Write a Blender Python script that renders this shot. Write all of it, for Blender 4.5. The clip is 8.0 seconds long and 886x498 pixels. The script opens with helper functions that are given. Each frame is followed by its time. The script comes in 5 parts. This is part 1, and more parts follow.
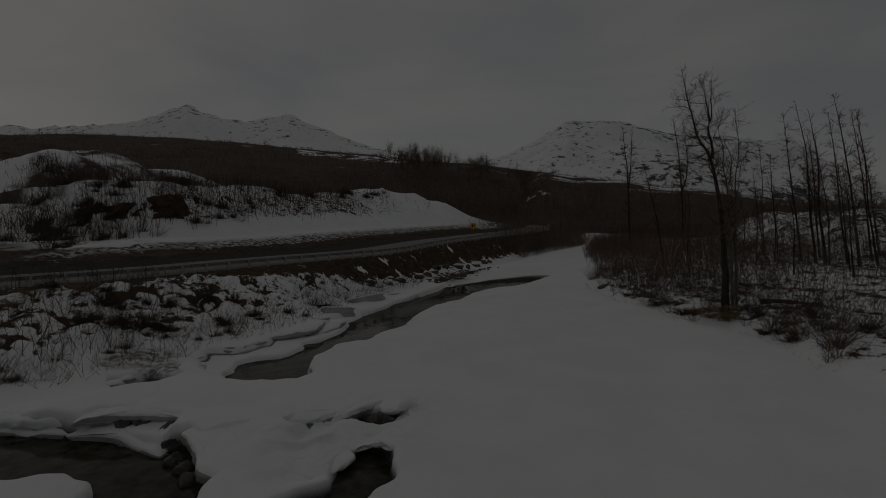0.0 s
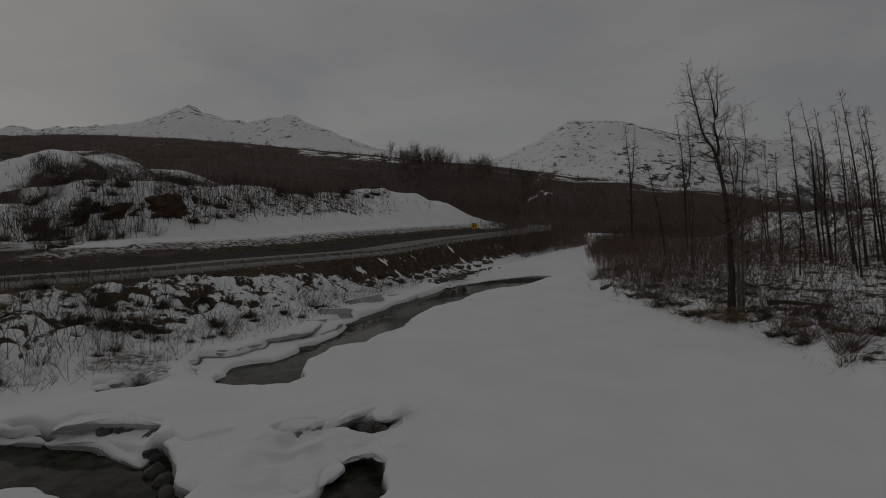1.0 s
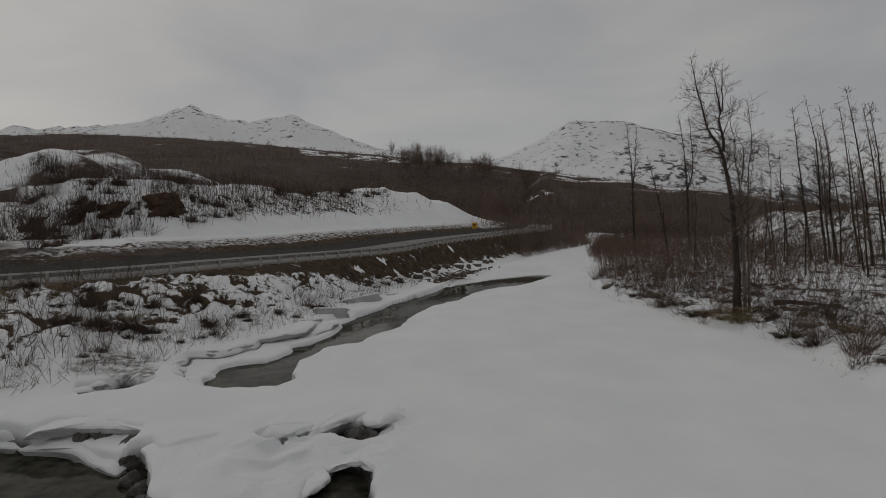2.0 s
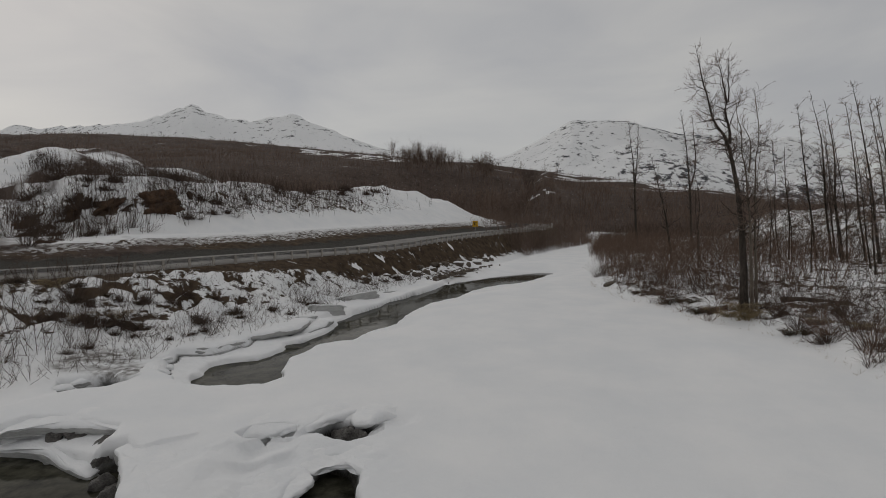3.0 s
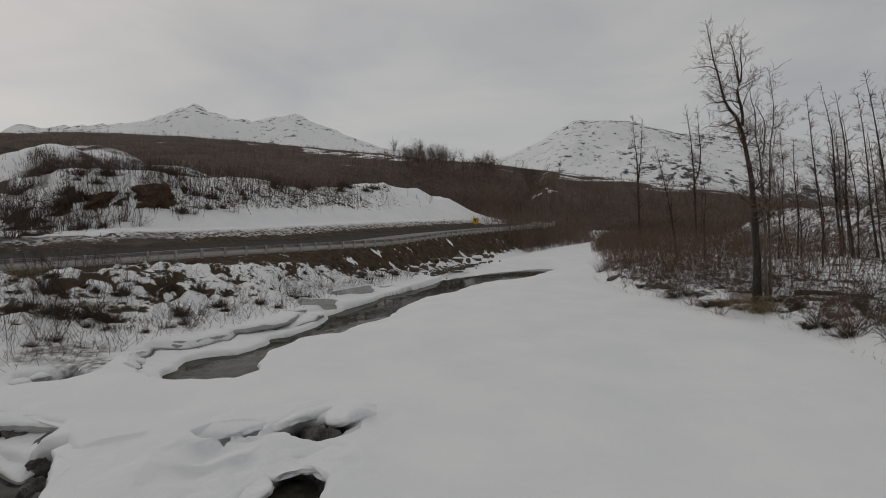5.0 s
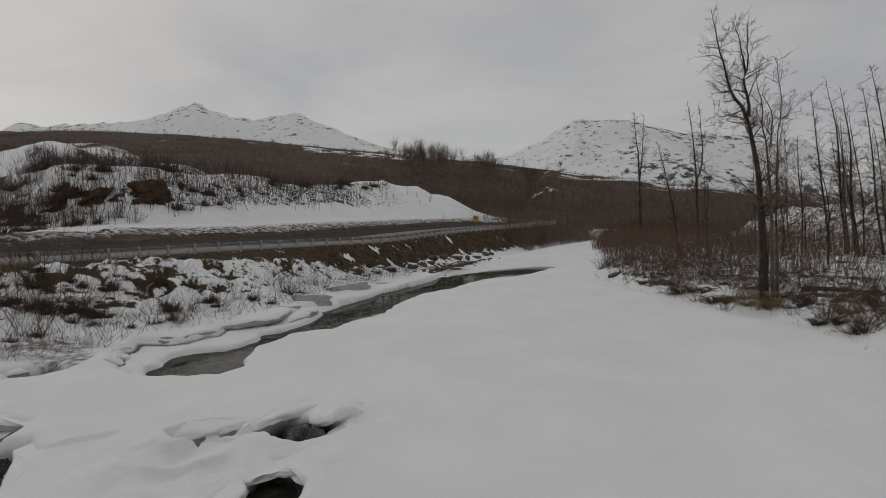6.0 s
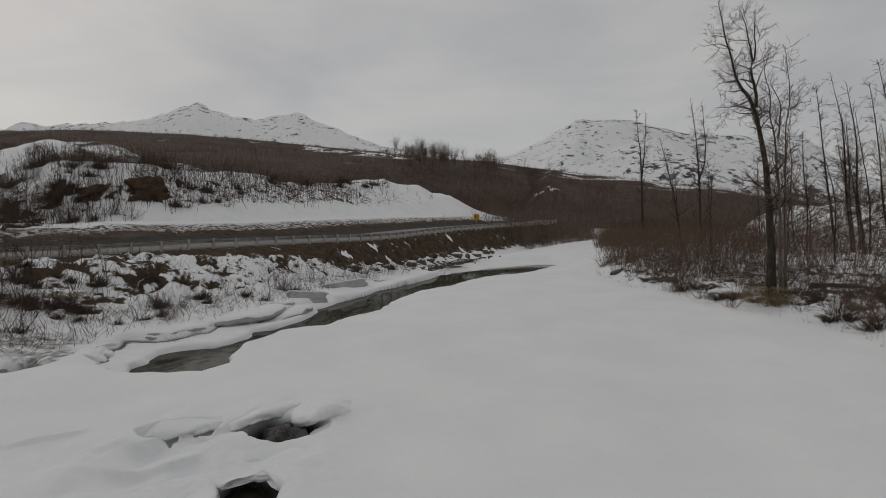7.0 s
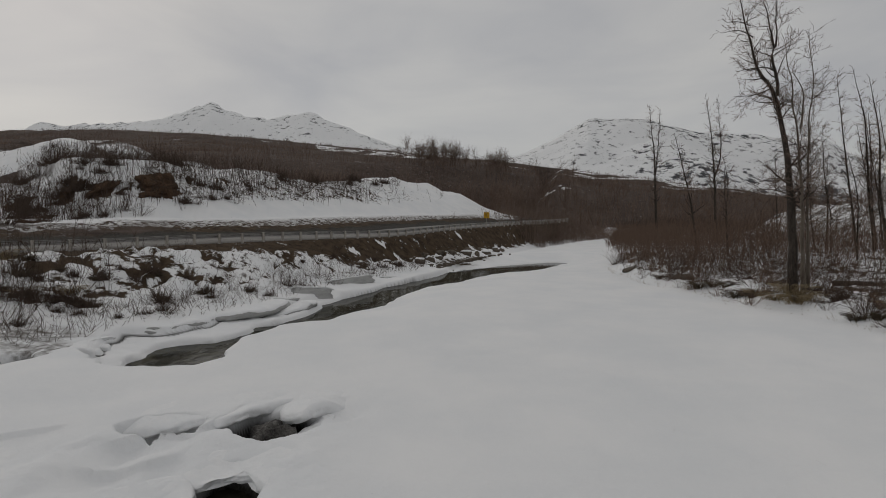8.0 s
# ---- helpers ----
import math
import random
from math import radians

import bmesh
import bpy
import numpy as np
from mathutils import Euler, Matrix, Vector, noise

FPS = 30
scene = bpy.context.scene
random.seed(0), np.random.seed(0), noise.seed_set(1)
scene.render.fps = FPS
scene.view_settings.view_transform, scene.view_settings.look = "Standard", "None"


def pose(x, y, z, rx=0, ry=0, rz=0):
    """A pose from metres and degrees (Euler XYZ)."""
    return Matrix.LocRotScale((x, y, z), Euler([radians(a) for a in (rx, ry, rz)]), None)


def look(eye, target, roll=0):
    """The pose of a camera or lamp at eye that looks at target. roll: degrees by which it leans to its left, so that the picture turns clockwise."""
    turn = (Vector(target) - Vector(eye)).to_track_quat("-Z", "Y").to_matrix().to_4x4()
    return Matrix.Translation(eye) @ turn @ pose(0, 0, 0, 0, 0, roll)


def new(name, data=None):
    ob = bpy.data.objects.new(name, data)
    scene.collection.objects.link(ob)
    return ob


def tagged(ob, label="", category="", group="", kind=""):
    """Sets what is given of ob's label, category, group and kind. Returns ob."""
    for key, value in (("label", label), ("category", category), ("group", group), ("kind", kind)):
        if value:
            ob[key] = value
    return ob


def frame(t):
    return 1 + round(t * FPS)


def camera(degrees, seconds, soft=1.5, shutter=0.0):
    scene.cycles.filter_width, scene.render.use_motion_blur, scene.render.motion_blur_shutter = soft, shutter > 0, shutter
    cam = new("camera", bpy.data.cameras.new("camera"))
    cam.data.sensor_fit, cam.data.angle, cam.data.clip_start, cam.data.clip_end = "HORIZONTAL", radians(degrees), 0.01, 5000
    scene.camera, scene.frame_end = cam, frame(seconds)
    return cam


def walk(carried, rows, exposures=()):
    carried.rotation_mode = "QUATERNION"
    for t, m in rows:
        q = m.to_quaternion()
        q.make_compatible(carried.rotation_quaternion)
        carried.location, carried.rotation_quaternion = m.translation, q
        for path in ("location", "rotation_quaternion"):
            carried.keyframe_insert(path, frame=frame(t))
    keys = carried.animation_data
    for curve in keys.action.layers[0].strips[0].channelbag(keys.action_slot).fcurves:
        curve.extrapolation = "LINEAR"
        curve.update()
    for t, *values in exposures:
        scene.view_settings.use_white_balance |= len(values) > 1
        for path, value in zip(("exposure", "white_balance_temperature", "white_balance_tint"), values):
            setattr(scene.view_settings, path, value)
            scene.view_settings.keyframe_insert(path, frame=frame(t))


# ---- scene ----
cam = camera(84.0, 8.0, 0.9)
# seconds, eye, yaw to the left, pitch up, roll (degrees)
PATH = [
    (0.0, 0.000, 0.000, 6.829, 5.01, -2.53, -0.84),
    (0.5, 0.066, 0.369, 6.804, 5.11, -2.52, -0.86),
    (1.0, 0.126, 0.764, 6.783, 5.22, -2.51, -0.88),
    (1.5, 0.205, 1.142, 6.749, 5.30, -2.51, -0.86),
    (3.0, 0.412, 2.381, 6.312, 5.49, -2.54, -0.81),
    (3.5, 0.459, 2.782, 6.156, 5.55, -2.56, -0.75),
    (4.0, 0.527, 3.181, 5.974, 5.63, -2.55, -0.73),
    (4.5, 0.596, 3.585, 5.797, 5.68, -2.53, -0.72),
    (6.0, 0.799, 4.774, 5.318, 5.79, -2.63, -0.59),
    (6.5, 0.860, 5.161, 5.167, 5.82, -2.67, -0.57),
    (7.0, 0.927, 5.535, 5.011, 5.94, -2.64, -0.52),
    (7.5, 0.993, 5.916, 4.869, 6.52, -2.69, -0.40),
    (8.0, 1.078, 6.270, 4.718, 7.21, -2.70, -0.35),
]


def eye_pose(x, y, z, yaw, pitch, roll):
    return pose(x, y, z, 0, 0, yaw) @ pose(0, 0, 0, 90 + pitch) @ pose(0, 0, 0, 0, 0, roll)


# seconds and stops: the picture fades in over the first two and a half seconds
FADE = [(0.0, -2.36), (0.5, -1.75), (1.0, -1.28), (1.5, -0.84), (2.0, -0.36), (2.5, 0.0), (8.0, 0.0)]
walk(cam, [(t, eye_pose(*row)) for t, *row in PATH], FADE)

# ---- light: an overcast sky, brighter low down where the sun stands behind cloud ----
SUN_AZ, SUN_EL = radians(-48), radians(28)
world = bpy.data.worlds.new("overcast")
scene.world = world
world.use_nodes = True
nt = world.node_tree
nt.nodes.clear()
sky = nt.nodes.new("ShaderNodeTexSky")
sky.sky_type = "NISHITA"
sky.sun_disc = False
sky.sun_elevation = SUN_EL
sky.sun_rotation = SUN_AZ
tc = nt.nodes.new("ShaderNodeTexCoord")
mp = nt.nodes.new("ShaderNodeMapping")
mp.inputs["Scale"].default_value = (1.0, 1.0, 3.2)
cl = nt.nodes.new("ShaderNodeTexNoise")
cl.inputs["Scale"].default_value = 2.1
cl.inputs["Detail"].default_value = 6.0
cl.inputs["Roughness"].default_value = 0.5
cl.inputs["Distortion"].default_value = 0.4
ramp = nt.nodes.new("ShaderNodeValToRGB")
ramp.color_ramp.elements[0].position = 0.36
ramp.color_ramp.elements[0].color = (0.376, 0.374, 0.379, 1)
ramp.color_ramp.elements[1].position = 0.66
ramp.color_ramp.elements[1].color = (0.482, 0.47, 0.45, 1)
# glow of the hidden sun
dot = nt.nodes.new("ShaderNodeVectorMath")
dot.operation = "DOT_PRODUCT"
dot.inputs[1].default_value = (math.sin(radians(-52)) * 0.97, math.cos(radians(-52)) * 0.97, 0.24)
glow = nt.nodes.new("ShaderNodeMapRange")
glow.inputs["From Min"].default_value = 0.93
glow.inputs["From Max"].default_value = 1.0
glow.inputs["To Min"].default_value = 1.0
glow.inputs["To Max"].default_value = 1.12
glow.interpolation_type = "SMOOTHSTEP"
mul = nt.nodes.new("ShaderNodeVectorMath")
mul.operation = "SCALE"
skys = nt.nodes.new("ShaderNodeVectorMath")
skys.operation = "SCALE"
skys.inputs["Scale"].default_value = 0.08
mix = nt.nodes.new("ShaderNodeMix")
mix.data_type = "RGBA"
mix.inputs["Factor"].default_value = 0.9
bg = nt.nodes.new("ShaderNodeBackground")
bg.inputs["Strength"].default_value = 1.0
wo = nt.nodes.new("ShaderNodeOutputWorld")
nt.links.new(tc.outputs["Generated"], mp.inputs["Vector"])
nt.links.new(mp.outputs["Vector"], cl.inputs["Vector"])
nt.links.new(cl.outputs["Fac"], ramp.inputs["Fac"])
nt.links.new(tc.outputs["Generated"], dot.inputs[0])
nt.links.new(dot.outputs["Value"], glow.inputs["Value"])
nt.links.new(ramp.outputs["Color"], mul.inputs[0])
nt.links.new(glow.outputs["Result"], mul.inputs["Scale"])
nt.links.new(sky.outputs["Color"], skys.inputs[0])
nt.links.new(skys.outputs["Vector"], mix.inputs["A"])
nt.links.new(mul.outputs["Vector"], mix.inputs["B"])
nt.links.new(mix.outputs["Result"], bg.inputs["Color"])
nt.links.new(bg.outputs["Background"], wo.inputs["Surface"])
sun = new("sun", bpy.data.lights.new("sun", "SUN"))
sun.data.energy = 0.45
sun.data.angle = radians(75)
sun.data.color = (1.0, 0.96, 0.9)
sun.matrix_world = look((0, 0, 0), (-math.sin(SUN_AZ) * math.cos(SUN_EL), -math.cos(SUN_AZ) * math.cos(SUN_EL), -math.sin(SUN_EL)))


# ---- materials ----
class Mat:
    """A node material with one Principled surface and small helpers."""

    def __init__(self, name, rough=0.8, metal=0.0, spec=0.3):
        self.m = bpy.data.materials.new(name)
        self.m.use_nodes = True
        self.t = self.m.node_tree
        self.p = self.t.nodes["Principled BSDF"]
        self.p.inputs["Roughness"].default_value = rough
        self.p.inputs["Metallic"].default_value = metal
        self.p.inputs["Specular IOR Level"].default_value = spec
        self.co = self.t.nodes.new("ShaderNodeNewGeometry").outputs["Position"]

    def link(self, a, b):
        self.t.links.new(a, b)

    def noise(self, scale, detail=5.0, rough=0.55, lo=0.35, hi=0.65, stretch=None, own=False):
        n = self.t.nodes.new("ShaderNodeTexNoise")
        n.inputs["Scale"].default_value = scale
        n.inputs["Detail"].default_value = detail
        n.inputs["Roughness"].default_value = rough
        src = self.t.nodes.new("ShaderNodeTexCoord").outputs["Object"] if own else self.co
        if stretch:
            mp_ = self.t.nodes.new("ShaderNodeMapping")
            mp_.inputs["Scale"].default_value = stretch
            self.link(src, mp_.inputs["Vector"])
            src = mp_.outputs["Vector"]
        self.link(src, n.inputs["Vector"])
        r = self.t.nodes.new("ShaderNodeMapRange")
        r.inputs["From Min"].default_value = lo
        r.inputs["From Max"].default_value = hi
        self.link(n.outputs["Fac"], r.inputs["Value"])
        return r.outputs["Result"]

    def rgb(self, c):
        n = self.t.nodes.new("ShaderNodeRGB")
        n.outputs[0].default_value = (*c, 1)
        return n.outputs[0]

    def blend(self, fac, a, b):
        n = self.t.nodes.new("ShaderNodeMix")
        n.data_type = "RGBA"
        if isinstance(fac, float):
            n.inputs["Factor"].default_value = fac
        else:
            self.link(fac, n.inputs["Factor"])
        self.link(a if not isinstance(a, tuple) else self.rgb(a), n.inputs["A"])
        self.link(b if not isinstance(b, tuple) else self.rgb(b), n.inputs["B"])
        return n.outputs["Result"]

    def calc(self, op, a, b=None):
        n = self.t.nodes.new("ShaderNodeMath")
        n.operation = op
        n.use_clamp = True
        for i, v in enumerate((a, b)):
            if v is None:
                continue
            if isinstance(v, (int, float)):
                n.inputs[i].default_value = v
            else:
                self.link(v, n.inputs[i])
        return n.outputs[0]

    def attr(self, name):
        n = self.t.nodes.new("ShaderNodeAttribute")
        n.attribute_name = name
        return n.outputs["Fac"]

    def rand(self):
        return self.t.nodes.new("ShaderNodeObjectInfo").outputs["Random"]

    def island(self):
        return self.t.nodes.new("ShaderNodeNewGeometry").outputs["Random Per Island"]

    def bump(self, height, strength=0.4, dist=0.05):
        n = self.t.nodes.new("ShaderNodeBump")
        n.inputs["Strength"].default_value = strength
        n.inputs["Distance"].default_value = dist
        self.link(height, n.inputs["Height"])
        self.link(n.outputs["Normal"], self.p.inputs["Normal"])

    def color(self, c):
        if isinstance(c, tuple):
            self.p.inputs["Base Color"].default_value = (*c, 1)
        else:
            self.link(c, self.p.inputs["Base Color"])
        return self


def plain(name, a, b, scale, rough=0.85, metal=0.0, bump=0.3, dist=0.01, own=False, stretch=None):
    """Two tones by noise at two scales, with a fine relief."""
    m = Mat(name, rough, metal, 0.1 if rough > 0.8 else 0.3)
    n1 = m.noise(scale, own=own, stretch=stretch)
    n2 = m.noise(scale * 7, own=own, stretch=stretch)
    m.color(m.blend(m.calc("ADD", m.calc("MULTIPLY", n1, 0.65), m.calc("MULTIPLY", n2, 0.35)), a, b))
    m.bump(n2, bump, dist)
    return m.m


def ground_material():
    m = Mat("snow and ground", 0.85, 0, 0.04)
    fine = m.noise(9.0, 6)
    broad = m.noise(0.35, 4)
    snow = m.blend(broad, (0.76, 0.77, 0.78), (0.82, 0.82, 0.82))
    # dirty old snow along the road and on the bank
    grit = m.calc("MULTIPLY", m.attr("grit"), m.noise(2.2, 8, 0.7, 0.38, 0.6))
    snow = m.blend(grit, snow, (0.12, 0.105, 0.09))
    # earth with dead grass
    e1 = m.blend(m.noise(1.3, 6), (0.03, 0.021, 0.014), (0.095, 0.066, 0.044))
    earth = m.blend(m.noise(14.0, 4, 0.6, 0.42, 0.75), e1, (0.085, 0.066, 0.046))
    edge = m.noise(1.6, 9, 0.7, 0.25, 0.75)
    so = m.attr("soil")
    cut = m.t.nodes.new("ShaderNodeMapRange")
    cut.inputs["From Min"].default_value = 0.92
    cut.inputs["From Max"].default_value = 1.08
    add = m.t.nodes.new("ShaderNodeMath")
    add.operation = "ADD"
    m.link(so, add.inputs[0])
    m.link(edge, add.inputs[1])
    m.link(add.outputs[0], cut.inputs["Value"])
    col = m.blend(cut.outputs["Result"], snow, earth)
    # leafless scrub over far slopes, thinning with height
    f1 = m.noise(0.02, 8, 0.65, 0.3, 0.7)
    scrub = m.blend(m.noise(0.03, 5, 0.6, 0.3, 0.7), m.blend(m.noise(0.3, 6, 0.75, 0.3, 0.7), (0.032, 0.023, 0.019), (0.10, 0.075, 0.063)), m.blend(m.noise(0.3, 6, 0.75, 0.3, 0.7), (0.055, 0.042, 0.036), (0.155, 0.122, 0.105)))
    scrub = m.blend(m.noise(0.55, 7, 0.7, 0.62, 0.72), scrub, (0.55, 0.55, 0.56))
    fa = m.t.nodes.new("ShaderNodeMath")
    fa.operation = "ADD"
    m.link(m.attr("forest"), fa.inputs[0])
    m.link(f1, fa.inputs[1])
    fc = m.t.nodes.new("ShaderNodeMapRange")
    fc.inputs["From Min"].default_value = 0.92
    fc.inputs["From Max"].default_value = 1.1
    m.link(fa.outputs[0], fc.inputs["Value"])
    col = m.blend(fc.outputs["Result"], col, scrub)
    # rock on the mountains, in streaks
    rk = m.t.nodes.new("ShaderNodeMath")
    rk.operation = "ADD"
    m.link(m.attr("rock"), rk.inputs[0])
    m.link(m.noise(0.022, 10, 0.75, 0.3, 0.7, (1.0, 0.5, 1.7)), rk.inputs[1])
    rc = m.t.nodes.new("ShaderNodeMapRange")
    rc.inputs["From Min"].default_value = 1.0
    rc.inputs["From Max"].default_value = 1.1
    m.link(rk.outputs[0], rc.inputs["Value"])
    col = m.blend(rc.outputs["Result"], col, (0.075, 0.075, 0.08))
    # dark gravel: wet stream bed and road verge, also shade painted under snow lips
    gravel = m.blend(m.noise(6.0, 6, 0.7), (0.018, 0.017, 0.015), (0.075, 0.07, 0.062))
    col = m.blend(m.attr("wet_dark"), col, gravel)
    m.color(col)
    m.bump(m.calc("ADD", m.calc("MULTIPLY", fine, 0.3), m.calc("MULTIPLY", m.noise(1.7, 5), 0.7)), 0.35, 0.06)
    return m.m


def water_material():
    m = Mat("dark stream water", 0.05, 0, 0.22)
    m.p.inputs["IOR"].default_value = 1.13
    bed = m.blend(m.noise(1.4, 7, 0.65), (0.010, 0.010, 0.007), (0.07, 0.067, 0.05))
    m.color(bed)
    m.bump(m.noise(2.2, 4, 0.5, 0.2, 0.8, (1.0, 0.45, 1.0)), 0.12, 0.05)
    return m.m


GROUND, WATER = ground_material(), water_material()
ASPHALT = plain("worn dusty asphalt", (0.17, 0.16, 0.15), (0.27, 0.26, 0.245), 0.6, 0.9)
STEEL = plain("weathered galvanised steel", (0.27, 0.26, 0.25), (0.40, 0.39, 0.38), 3.0, 0.55, 0.6, 0.1)
POSTWOOD = plain("grey weathered post", (0.27, 0.25, 0.225), (0.45, 0.42, 0.38), 6.0, 0.9, stretch=(1, 1, 0.2))
BARK = plain("grey-brown bark", (0.03, 0.025, 0.021), (0.09, 0.075, 0.064), 5.0, 0.95, 0, 0.6, 0.03, stretch=(1, 1, 0.25))
PALEBARK = plain("pale grey bark", (0.085, 0.07, 0.057), (0.19, 0.16, 0.13), 5.0, 0.95, 0, 0.5, 0.03, stretch=(1, 1, 0.25))
# twig colour paled to stand for haze over far woods; near crowns share it
PALETWIG = plain("grey-brown stems paled for haze", (0.10, 0.072, 0.058), (0.25, 0.185, 0.15), 0.15, 0.9)
TWIG = plain("dark twigs", (0.058, 0.041, 0.033), (0.12, 0.09, 0.073), 3.0, 0.9)
REDTWIG = plain("reddish brown stems", (0.10, 0.066, 0.05), (0.21, 0.148, 0.112), 2.0, 0.9)
GRASS = plain("dead straw grass", (0.19, 0.145, 0.085), (0.36, 0.285, 0.18), 4.0, 0.9)
DEADGRASS = plain("dark matted grass", (0.05, 0.04, 0.029), (0.15, 0.118, 0.083), 4.0, 0.95)
BANKGRASS = plain("brown bank grass", (0.05, 0.035, 0.025), (0.16, 0.115, 0.08), 0.5, 0.95)
STONE = plain("wet dark stone", (0.035, 0.032, 0.03), (0.26, 0.245, 0.225), 3.5, 0.5, 0, 1.0, 0.06)
ICE = plain("grey river ice", (0.30, 0.30, 0.29), (0.46, 0.46, 0.45), 1.5, 0.35, 0, 0.4, 0.03, stretch=(1, 1, 5))
SNOW = plain("fresh snow", (0.76, 0.77, 0.78), (0.82, 0.82, 0.82), 1.2, 0.8, 0, 0.3, 0.03)
DRIFT = plain("brown river stone", (0.07, 0.058, 0.047), (0.19, 0.16, 0.13), 2.0, 0.85, 0, 0.6, 0.04)
EARTHY = plain("dark brown earth", (0.028, 0.018, 0.013), (0.10, 0.066, 0.045), 1.2, 0.95, 0, 0.9, 0.15)
LOAM = plain("reddish brown loam", (0.035, 0.023, 0.016), (0.16, 0.10, 0.065), 0.7, 0.95, 0, 0.9, 0.2)
YELLOW = plain("yellow sign sheeting", (0.55, 0.30, 0.01), (0.65, 0.37, 0.02), 3.0, 0.5)


# ---- mesh helpers ----
def part(name, bm, material, parent, label=""):
    me = bpy.data.meshes.new(name)
    bm.to_mesh(me)
    bm.free()
    me.materials.append(material)
    ob = new(name, me)
    ob.parent = parent
    if label:
        ob["label"] = label
    return ob


def mesh_object(name, verts, faces, material, parent=None, smooth=True):
    me = bpy.data.meshes.new(name)
    me.from_pydata(verts, [], faces)
    me.materials.append(material)
    if smooth:
        me.polygons.foreach_set("use_smooth", np.ones(len(me.polygons), dtype=bool))
    me.update()
    ob = new(name, me)
    if parent:
        ob.parent = parent
    return ob


def box(bm, x0, y0, z0, x1, y1, z1, bevel=0.0):
    vs = [bm.verts.new(c) for c in ((x0, y0, z0), (x1, y0, z0), (x1, y1, z0), (x0, y1, z0), (x0, y0, z1), (x1, y0, z1), (x1, y1, z1), (x0, y1, z1))]
    fs = [bm.faces.new([vs[i] for i in q]) for q in ((3, 2, 1, 0), (4, 5, 6, 7), (0, 1, 5, 4), (1, 2, 6, 5), (2, 3, 7, 6), (3, 0, 4, 7))]
    if bevel:
        bmesh.ops.bevel(bm, geom=list({e for f in fs for e in f.edges}), offset=bevel, segments=1, affect="EDGES")


def tubes(paths, sides=3):
    """Vertices and faces of tapered tubes. paths: list of (points (n, 3), radii (n))."""
    verts, faces, base = [], [], 0
    by = {}
    for p, r in paths:
        by.setdefault(len(p), []).append((p, r))
    ang = np.arange(sides) * 2 * np.pi / sides
    for n, some in by.items():
        P = np.array([p for p, _ in some], float)
        R = np.array([r for _, r in some], float)
        d = np.gradient(P, axis=1)
        d /= np.linalg.norm(d, axis=2, keepdims=True) + 1e-9
        ref = np.where(np.abs(d[..., 2:3]) > 0.9, np.array([1.0, 0, 0]), np.array([0, 0, 1.0]))
        a = np.cross(d, ref)
        a /= np.linalg.norm(a, axis=2, keepdims=True) + 1e-9
        b = np.cross(d, a)
        ring = P[:, :, None] + R[:, :, None, None] * (np.cos(ang)[:, None] * a[:, :, None] + np.sin(ang)[:, None] * b[:, :, None])
        verts.append(ring.reshape(-1, 3))
        N = len(some)
        i = np.arange(N)[:, None, None] * n * sides + np.arange(n - 1)[None, :, None] * sides
        k = np.arange(sides)[None, None]
        k2 = (k + 1) % sides
        q = np.stack([i + k, i + k2, i + sides + k2, i + sides + k], -1).reshape(-1, 4) + base
        faces.append(q)
        base += N * n * sides
    return np.concatenate(verts), np.concatenate(faces)


def tube_object(name, paths, material, parent=None, sides=3):
    v, f = tubes(paths, sides)
    return mesh_object(name, v.tolist(), f.tolist(), material, parent)


def lattice(x, y, seed=0):
    """Smooth value noise, -1 to 1, on arrays."""
    xi, yi = np.floor(x).astype(np.int64), np.floor(y).astype(np.int64)
    fx, fy = x - xi, y - yi
    fx, fy = fx * fx * (3 - 2 * fx), fy * fy * (3 - 2 * fy)

    def h(a, b):
        n = (a * 374761393 + b * 668265263 + seed * 144665) & 0xFFFFFFFF
        n = ((n ^ (n >> 13)) * 1274126177) & 0xFFFFFFFF
        return ((n ^ (n >> 16)) & 0xFFFF) / 32767.5 - 1

    return (h(xi, yi) * (1 - fx) + h(xi + 1, yi) * fx) * (1 - fy) + (h(xi, yi + 1) * (1 - fx) + h(xi + 1, yi + 1) * fx) * fy


def fbm(x, y, scale, octaves=4, seed=0):
    out, amp = 0, 1.0
    for o in range(octaves):
        out = out + amp * lattice(x / scale + 17.3 * o, y / scale - 9.1 * o, seed + o)
        scale, amp = scale / 2.03, amp * 0.5
    return out


def smooth(a, b, v):
    t = np.clip((v - a) / (b - a), 0, 1)
    return t * t * (3 - 2 * t)


# ---- the plan ----
# foot of the guardrail along the road's edge: x, y, height of the rail's top
RAIL = np.array([(-75, -14, 3.4), (-55, 6, 3.6), (-40, 21.5, 3.8), (-33.5, 28.5, 3.9), (-27.0, 35.5, 3.98), (-21.6, 42.3, 4.18), (-16.1, 52.0, 4.26),
                 (-11.3, 63.7, 4.3), (-5.7, 81.3, 4.94), (3.9, 104.4, 5.65), (9.5, 118, 5.9), (14.5, 136, 6.3), (20, 160, 6.8), (23, 190, 7.4), (24, 225, 8.0)])


